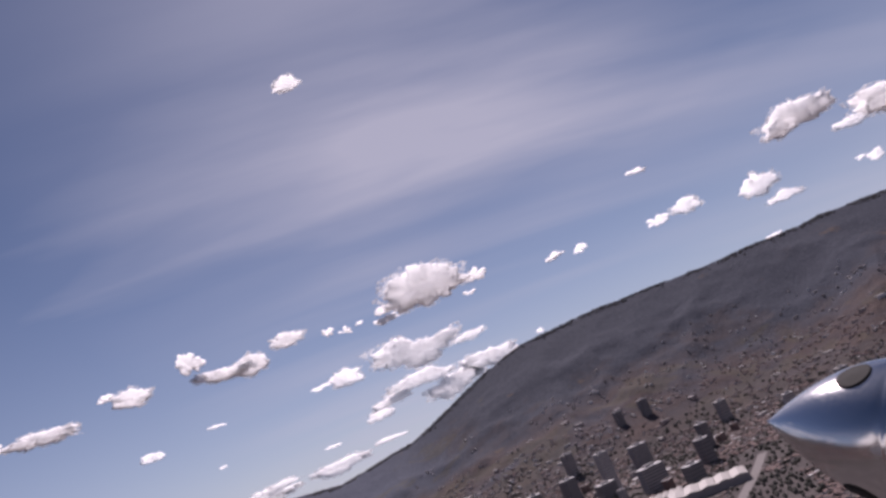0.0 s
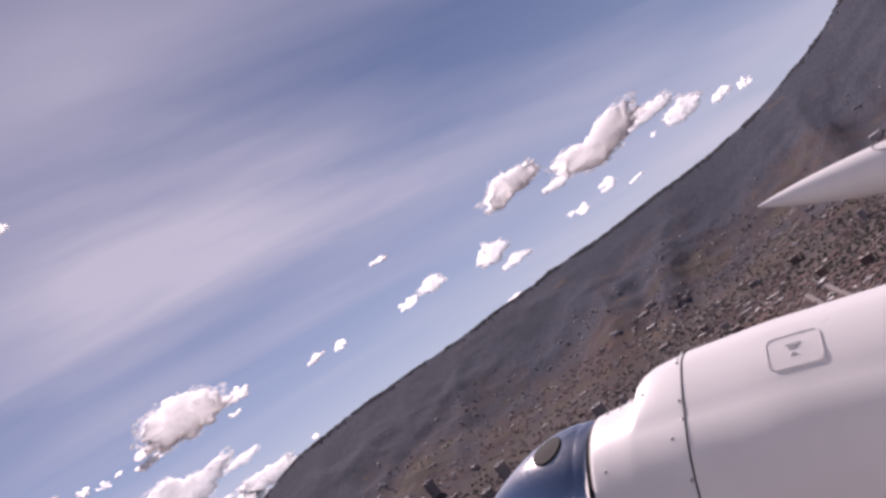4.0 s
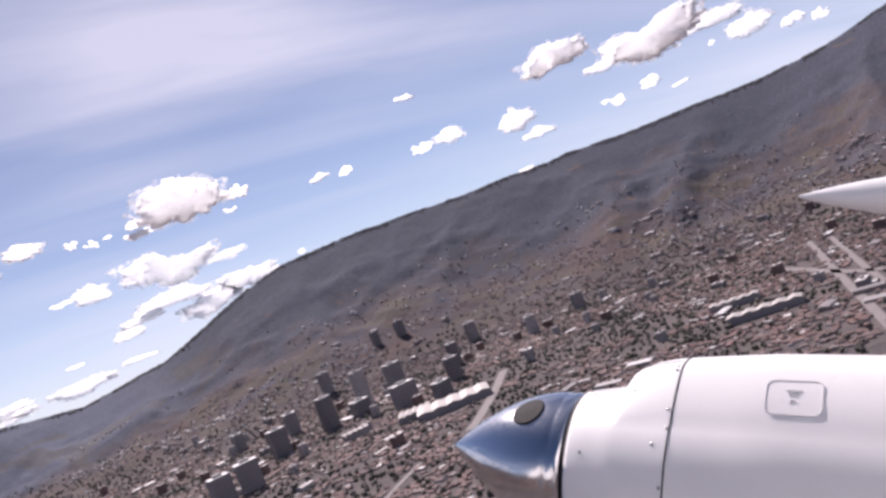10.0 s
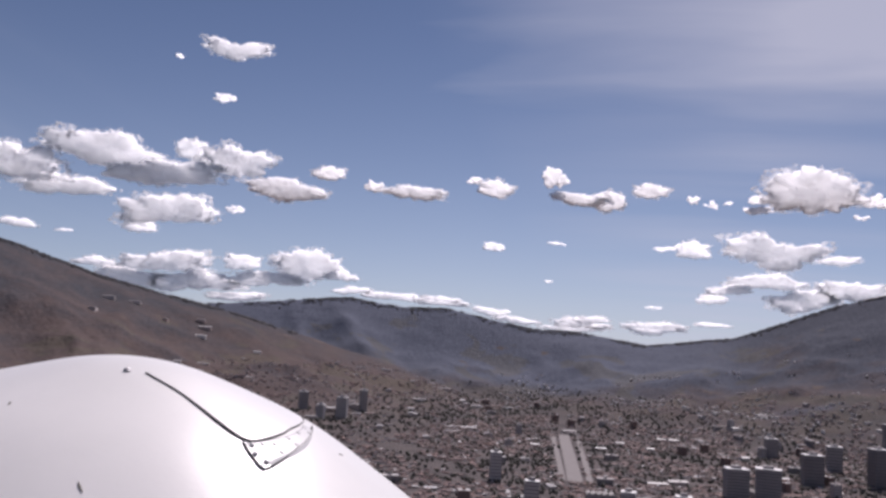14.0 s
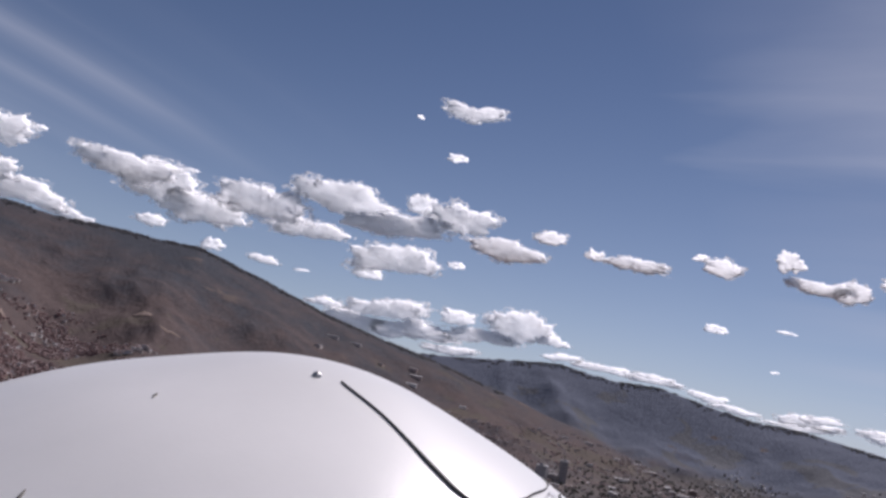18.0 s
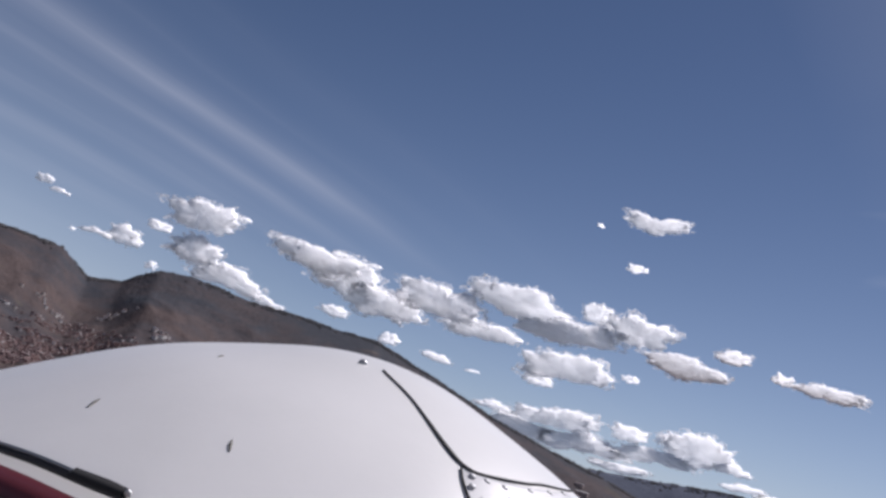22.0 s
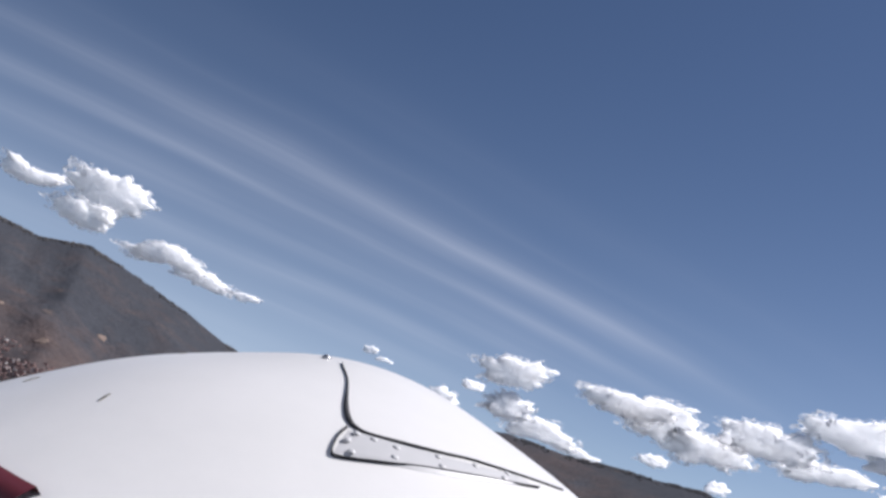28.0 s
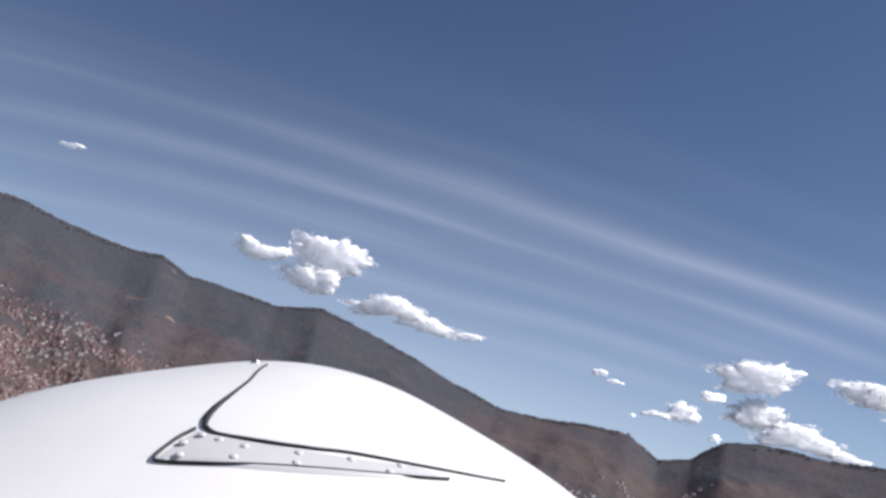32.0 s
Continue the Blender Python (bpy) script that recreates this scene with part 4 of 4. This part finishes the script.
kinds = [apartment(16, 13, 16, TOWER_PALE), apartment(24, 13, 20, TOWER_BRICK), apartment(15, 15, 27, TOWER_PALE), apartment(30, 14, 13, TOWER_GREY), apartment(18, 16, 22, TOWER_BRICK)]
spots = list(zip(*scatter(150, -34, 68, 950, 3200))) + list(zip(*scatter(50, -62, -40, 1150, 1700))) + list(zip(*scatter(22, -110, -62, 1200, 1700)))
spots = [q for q in spots if height(np.array([q[0]]), np.array([q[1]]))[0] < (120 if q[0] < -52 else 40) and free(np.array([q[0]]), np.array([q[1]]))[0]]
for i, (a0, r0) in enumerate(spots):
    p = way(a0) * r0
    m = pose(p.x, p.y, float(height(np.array([a0]), np.array([r0]))[0]), 0, 0, 20 + 90 * (i % 2) + (i * 37 % 23) - 11)
    if i < len(kinds):
        kinds[i].matrix_world = m
    else:
        copy_thing(kinds[i % len(kinds)], m)


def hall(az0, r, wide, deep, tall, turn, label):
    h = new("market_hall")
    p = way(az0) * r
    h.matrix_world = pose(p.x, p.y, 0, 0, 0, turn)
    tagged(h, label, "hall")
    w, d = wide / 2, deep / 2
    part("body", [(x, y, z) for z in (-2, tall) for x, y in ((-w, -d), (w, -d), (w, d), (-w, d))],
         [(0, 1, 5, 4), (1, 2, 6, 5), (2, 3, 7, 6), (3, 0, 4, 7)], TOWER_GREY, h, smooth=False)
    n = 5
    for i in range(n):
        x0, x1 = -w + wide * i / n, -w + wide * (i + 1) / n - 0.6
        xm = (x0 + x1) / 2
        part("roof_bay", [(x0, -d - 1, tall), (xm, -d - 1, tall + 3), (x1, -d - 1, tall), (x0, d + 1, tall), (xm, d + 1, tall + 3), (x1, d + 1, tall)],
             [(0, 1, 4, 3), (1, 2, 5, 4), (0, 2, 1), (3, 4, 5)], PALE_ROOF, h, smooth=False)
    return h


PALE_ROOF = plain("pale_sheet_roof", (0.46, 0.43, 0.40), 0.5, 0.0, 0.25, 0.05)
hall(23.6, 1640, 150, 95, 14, -24, "large hall with a ribbed pale roof")
hall(20.9, 1700, 70, 70, 13, -24, "hall with a bright pale roof beside the large one")
hall(16.8, 1760, 62, 26, 14, 0, "long building with a white roof")
hall(-14.6, 1790, 95, 48, 12, 8, "broad shed with a white roof")
hall(-1.0, 1480, 50, 24, 10, 10, "shed with a white roof")
hall(45.1, 1390, 120, 30, 12, -50, "long hall with a pale ribbed roof")
hall(43.5, 1560, 90, 26, 12, -50, "long hall with a pale roof")
hall(9.0, 1700, 44, 22, 10, 20, "shed with a white roof")


# bare earth cuttings on the mountain side
SOIL = plain("pale_bare_soil", (0.25, 0.185, 0.15), 0.95, 0.0, 0.35, 0.06)


def slope_at(az0, el):
    """Distance at which the line of sight at this bearing and elevation meets the mountain."""
    rs = np.linspace(1000, 3400, 600)
    zs = height(np.full(600, az0), rs)
    hit_at = np.nonzero((zs - EYE) / rs >= math.tan(radians(el)))[0]
    return float(rs[hit_at[0]]) if len(hit_at) else 3000.0


def cutting(az0, el, across, along):
    """A bare scar laid over the slope where the line of sight at this bearing and elevation meets it."""
    r0 = slope_at(az0, el)
    n, m = 9, 21
    wob = rng.uniform(0.15, 1.25, m)
    wob = (wob + np.roll(wob, 1)) / 2
    a_l, r_l = [], []
    for i in range(n):
        for j in range(m):
            k, t = i / (n - 1), j * math.tau / m
            a_l.append(az0 + math.degrees(across * k * wob[j] * math.cos(t) / r0))
            r_l.append(r0 + along * k * wob[j] * math.sin(t))
    a_l, r_l = np.array(a_l), np.array(r_l)
    z = height(a_l, r_l) + 2.5 - 4.0 * (np.arange(n * m) // m == n - 1)
    v = np.stack([r_l * np.sin(np.radians(a_l)), r_l * np.cos(np.radians(a_l)), z], -1)
    ob = mesh_ob("earth_cutting", v, grid_faces(n, m, True), [SOIL])
    return tagged(ob, "pale bare earth cutting on the mountain slope", "ground", kind="structure")


cutting(-91.0, 3.5, 42, 16)
cutting(-92.1, 2.9, 26, 10)
cutting(-96.5, 5.8, 24, 14)
cutting(-84.2, 3.6, 18, 20)
cutting(-87.4, 2.2, 22, 12)
cutting(-46.4, 0.4, 42, 18)
cutting(-44.6, -0.4, 34, 12)
cutting(-56.1, -0.9, 20, 24)
cutting(-54.4, -1.2, 14, 22)


# white hamlets scattered over the western slope
def hamlet(az0, el, count, spread):
    r0 = slope_at(az0, el)
    a = az0 + rng.normal(0, spread, count)
    r = r0 + rng.normal(0, spread * 22, count)
    ob = boxes("hamlet", a, r, rng.uniform(7, 15, count), rng.uniform(6, 9, count), rng.uniform(3, 7, count), rng.uniform(0, 0.5, count), [LIME, BRICK_ROOFS], 0.4, 12.0)
    return tagged(ob, "cluster of small whitewashed houses on the slope", "houses", kind="stuff")


LIME = island_mat("whitewashed_walls", [(0.0, (0.45, 0.40, 0.37)), (0.5, (0.68, 0.65, 0.62)), (1.0, (0.8, 0.79, 0.77))])
for az0, el, count, spread in ((-60.6, 1.7, 12, 0.6), (-57.2, 1.3, 26, 0.7), (-54.4, 0.9, 20, 0.4), (-55.6, -0.6, 12, 0.4), (-60.3, -3.0, 22, 0.8), (-58.4, -2.0, 18, 0.7),
                               (-46.7, -2.1, 22, 0.7), (-41.9, -3.1, 14, 0.6), (-48.1, -3.8, 20, 0.8), (-51.5, -2.6, 14, 0.8), (-64.0, 0.8, 18, 1.0), (-68.0, 0.4, 16, 1.0), (-100.5, 3.4, 26, 1.2), (-103.0, 1.8, 30, 1.4)):
    hamlet(az0, el, count, spread)



# ---- clouds ----
def ripple(dirs, waves, lo, hi):
    """Smooth random bumps over directions."""
    k = rng.normal(0, 1, (waves, 3))
    k /= np.linalg.norm(k, axis=1)[:, None]
    f = rng.uniform(lo, hi, waves)
    return (np.cos(dirs @ (k * f[:, None]).T + rng.uniform(0, 6.28, waves)) / np.sqrt(f / lo)).sum(1) / math.sqrt(waves)


DEPTH = [0]


def cumulus(az0, el, wide, tall):
    """One fair-weather cloud: a ragged heap of puffs with a flat foot grown into one skin, and a torn veil round it."""
    d = 4860.0 if el < 9.0 or az0 < -24 else 1300.0
    core, torn = VAPOUR[1.0 if d > 2000 else 0.27]
    DEPTH[0] += 1
    d *= 1.008 - 0.013 * (DEPTH[0] % 2 if wide < 2.0 or el < 7.2 else 2 + DEPTH[0] % 3)
    w, h = math.tan(radians(wide)) * d / 2 * (1.08 if wide > 2.6 else 0.98), math.tan(radians(tall)) * d / 2 * (1.2 if wide > 2.6 else 1.08)
    big, deep = wide > 1.7, min(72.0 * d / 4860.0, 0.5 * math.sqrt(w * h))
    v0, f0 = B5 if wide > 2.6 else (B4 if wide > 0.8 else B3)
    n = 70 if big else (30 if wide > 0.9 else 14)
    u = rng.uniform(-0.92, 0.92, n)
    crest = ripple(np.stack([u * 2.2, u * 0, u * 0], -1), 5, 1, 4)
    compact = wide < 2.1 * tall
    mid_line = (0.05 if compact else 0.22) * np.sin(u * rng.uniform(1, 4) + rng.uniform(0, 6.28))
    half = np.clip((0.85 if compact else 0.62) + 0.3 * crest, 0.3, 1.0) * np.sqrt(1 - 0.8 * u ** 2)
    v = mid_line + np.maximum(rng.uniform(-0.75, 1, n), -0.45) * half * 0.8
    c = np.stack([u, rng.uniform(-0.3, 0.3, n), v], -1)
    size = rng.uniform(0.15, 0.36, n) * (1.1 - 0.45 * np.abs(u))
    b = v0 @ c.T
    disc = b ** 2 - (c ** 2).sum(1)[None] + size[None] ** 2
    rad = np.where(disc > 0, b + np.sqrt(np.maximum(disc, 0)), 0.0).max(1)
    rad = np.maximum(rad, 0.16)
    hi = 60 if big else (30 if wide > 0.9 else 16)
    P = v0 * rad[:, None]
    lump = 0.34 * min(h, w) + 0.04 * w
    seat = rng.uniform(0, 90)
    puff = np.array([noise.turbulence(Vector((x * w / lump + seat, y * deep / lump, z * h / lump)), 5 if wide > 2.6 else (3 if wide > 0.8 else 2), True, noise_basis="PERLIN_ORIGINAL", amplitude_scale=0.55, frequency_scale=2.1) for x, y, z in P])
    rad *= 0.86 + 0.36 * np.clip(puff, 0, 1.4)
    P = v0 * rad[:, None]
    f = way(az0, el)
    s = Vector((f.y, -f.x, 0)).normalized()
    F, S, T = np.array(f), np.array(s), np.array(s.cross(f))
    V = F[None] * (d + P[:, 1:2] * deep) + S[None] * P[:, 0:1] * w + T[None] * P[:, 2:3] * h + np.array([0, 0, EYE])
    ob = bulk("cloud", V, f0, [core], np.zeros(len(f0), np.int32), True)
    if big:
        q = (v0 * np.maximum(rad, 0.2)[:, None]) * (1.17 + 0.12 * ripple(v0, 40, 5, 12) + 0.045 * ripple(v0, 60, 12, hi))[:, None]
        V = F[None] * (d + 0.3 * q[:, 1:2] * deep) + S[None] * q[:, 0:1] * w + T[None] * q[:, 2:3] * h + np.array([0, 0, EYE])
        near = f0[q[f0].mean(1)[:, 1] > 0.0]
        rim = bulk("fringe", V, near, [torn], np.zeros(len(near), np.int32), True)
        rim.parent = ob
        tagged(rim, "thin torn vapour edge")
    return tagged(ob, "white heaped fair-weather cloud in blue sky" if big else "small torn white cloud in blue sky", "cloud", "fair-weather clouds")


cumulus(38.7, 10.5, 3.7, 2.0)
cumulus(40.6, 10.5, 0.9, 0.9)
cumulus(41.3, 8.8, 2.2, 0.9)
cumulus(45.1, 9.1, 5.4, 2.5)
cumulus(48.8, 8.4, 2.8, 1.2)
cumulus(50.6, 7.2, 2.4, 1.4)
cumulus(53.1, 6.4, 1.4, 0.8)
cumulus(54.6, 6.0, 1.0, 0.8)
cumulus(48.2, 7.2, 0.5, 0.4)
cumulus(41.5, 6.2, 1.1, 0.8)
cumulus(40.7, 6.5, 0.7, 0.4)
cumulus(43.8, 6.5, 1.3, 0.9)
cumulus(45.6, 5.7, 1.1, 0.4)
cumulus(34.7, 7.6, 2.3, 1.5)
cumulus(35.8, 6.3, 2.1, 0.8)
cumulus(30.1, 8.5, 1.8, 1.2)
cumulus(28.1, 8.4, 1.5, 0.8)
cumulus(28.2, 12.0, 1.4, 0.6)
cumulus(20.8, 9.1, 1.3, 0.6)
cumulus(22.6, 8.8, 1.0, 0.7)
cumulus(15.3, 10.1, 1.5, 1.1)
cumulus(14.4, 9.2, 0.9, 0.5)
cumulus(11.6, 10.7, 4.7, 2.8)
cumulus(8.4, 10.3, 1.3, 0.9)
cumulus(8.3, 9.7, 1.7, 0.7)
cumulus(5.4, 9.9, 0.9, 0.7)
cumulus(4.3, 10.3, 0.9, 0.7)
cumulus(6.5, 10.1, 0.7, 0.4)
cumulus(1.5, 10.8, 2.1, 1.2)
cumulus(-1.4, 10.0, 2.4, 1.4)
cumulus(9.3, 6.9, 4.9, 2.2)
cumulus(13.1, 6.5, 2.3, 0.8)
cumulus(4.3, 6.9, 2.0, 1.3)
cumulus(2.5, 7.0, 1.4, 0.4)
cumulus(14.0, 4.7, 3.2, 1.5)
cumulus(8.8, 4.9, 4.1, 1.1)
cumulus(6.7, 4.4, 2.6, 0.9)
cumulus(5.6, 3.7, 1.8, 0.8)
cumulus(11.1, 3.9, 3.4, 1.5)
cumulus(34.2, 4.4, 1.1, 0.4)
cumulus(17.8, 4.9, 0.8, 0.4)
cumulus(2.0, 1.7, 3.2, 0.9)
cumulus(5.6, 2.1, 2.2, 0.4)
cumulus(1.9, 3.1, 1.1, 0.3)
cumulus(-2.2, 2.0, 2.1, 0.7)
cumulus(-3.3, 1.4, 3.4, 0.5)
cumulus(-27.5, 18.2, 3.2, 1.4)
cumulus(-31.3, 17.3, 0.6, 0.5)
cumulus(-28.1, 15.0, 1.4, 0.8)
cumulus(-49.4, 9.7, 4.9, 2.1)
cumulus(-47.4, 8.9, 4.2, 2.5)
cumulus(-44.2, 7.8, 4.3, 2.2)
cumulus(-40.6, 9.2, 4.8, 2.6)
cumulus(-37.1, 8.0, 4.1, 1.9)
cumulus(-35.2, 10.6, 6.4, 2.3)
cumulus(-31.6, 9.7, 5.7, 1.9)
cumulus(-29.9, 11.4, 1.9, 1.5)
cumulus(-27.0, 10.8, 3.5, 2.3)
cumulus(-23.4, 9.6, 4.3, 1.7)
cumulus(-47.4, 6.4, 1.8, 0.9)
cumulus(-45.7, 10.2, 1.1, 0.4)
cumulus(-43.1, 5.7, 1.6, 1.2)
cumulus(-39.8, 5.5, 1.9, 0.8)
cumulus(-37.1, 5.4, 1.1, 0.3)
cumulus(-30.8, 7.1, 5.0, 2.3)
cumulus(-32.8, 6.1, 1.9, 1.0)
cumulus(-26.8, 7.8, 1.2, 0.6)
cumulus(-20.7, 10.8, 1.9, 1.0)
cumulus(-17.5, 10.2, 1.3, 1.1)
cumulus(-14.8, 10.1, 3.4, 1.1)
cumulus(-10.5, 11.1, 1.1, 0.6)
cumulus(-9.1, 10.5, 2.3, 1.3)
cumulus(-9.0, 6.6, 1.5, 0.8)
cumulus(-4.7, 7.1, 1.2, 0.3)
cumulus(-5.1, 4.5, 0.7, 0.3)
cumulus(-35.1, 3.5, 2.3, 0.8)
cumulus(-32.8, 2.8, 3.8, 1.1)
cumulus(-30.8, 3.8, 4.6, 1.9)
cumulus(-29.0, 2.8, 4.6, 1.5)
cumulus(-26.0, 4.3, 2.3, 1.2)
cumulus(-24.3, 3.3, 3.9, 1.2)
cumulus(-21.7, 4.3, 3.5, 2.1)
cumulus(-19.3, 3.9, 1.9, 1.0)
cumulus(-18.5, 3.0, 2.3, 0.7)
cumulus(-26.2, 2.1, 3.1, 0.7)
cumulus(-15.7, 2.7, 3.5, 0.7)
cumulus(-12.3, 2.6, 3.1, 0.7)
cumulus(-8.9, 2.2, 2.3, 0.8)
cumulus(-7.1, 1.7, 2.6, 0.7)
cumulus(-2.8, 1.7, 2.9, 0.8)
cumulus(-57.6, 9.5, 3.7, 2.2)
cumulus(-55.2, 10.3, 1.2, 0.6)
cumulus(-60.1, 8.0, 1.5, 0.9)
cumulus(-61.8, 6.6, 2.0, 1.3)
cumulus(-63.5, 6.3, 1.8, 0.6)
cumulus(-64.9, 6.0, 0.5, 0.3)
cumulus(-59.6, 5.4, 0.9, 0.8)
cumulus(-57.4, 7.2, 2.8, 1.7)
cumulus(-54.7, 6.2, 4.1, 1.7)
cumulus(-52.1, 5.6, 2.6, 0.9)
cumulus(-67.5, 8.3, 1.0, 0.8)
cumulus(-66.4, 7.9, 1.2, 0.5)
cumulus(-105.3, 14.7, 1.4, 0.6)
cumulus(-91.9, 11.6, 3.0, 1.3)
cumulus(-87.3, 12.1, 4.2, 2.5)
cumulus(-88.3, 10.5, 3.4, 1.9)
cumulus(-82.2, 9.7, 4.2, 1.7)
cumulus(-79.8, 9.1, 3.1, 1.3)
cumulus(-76.8, 9.0, 1.9, 0.6)
cumulus(7.9, 26.8, 1.8, 1.1)
cumulus(-5.0, 11.4, 1.7, 1.7)
cumulus(-3.3, 10.2, 3.1, 1.1)
cumulus(-1.4, 10.5, 1.3, 0.6)
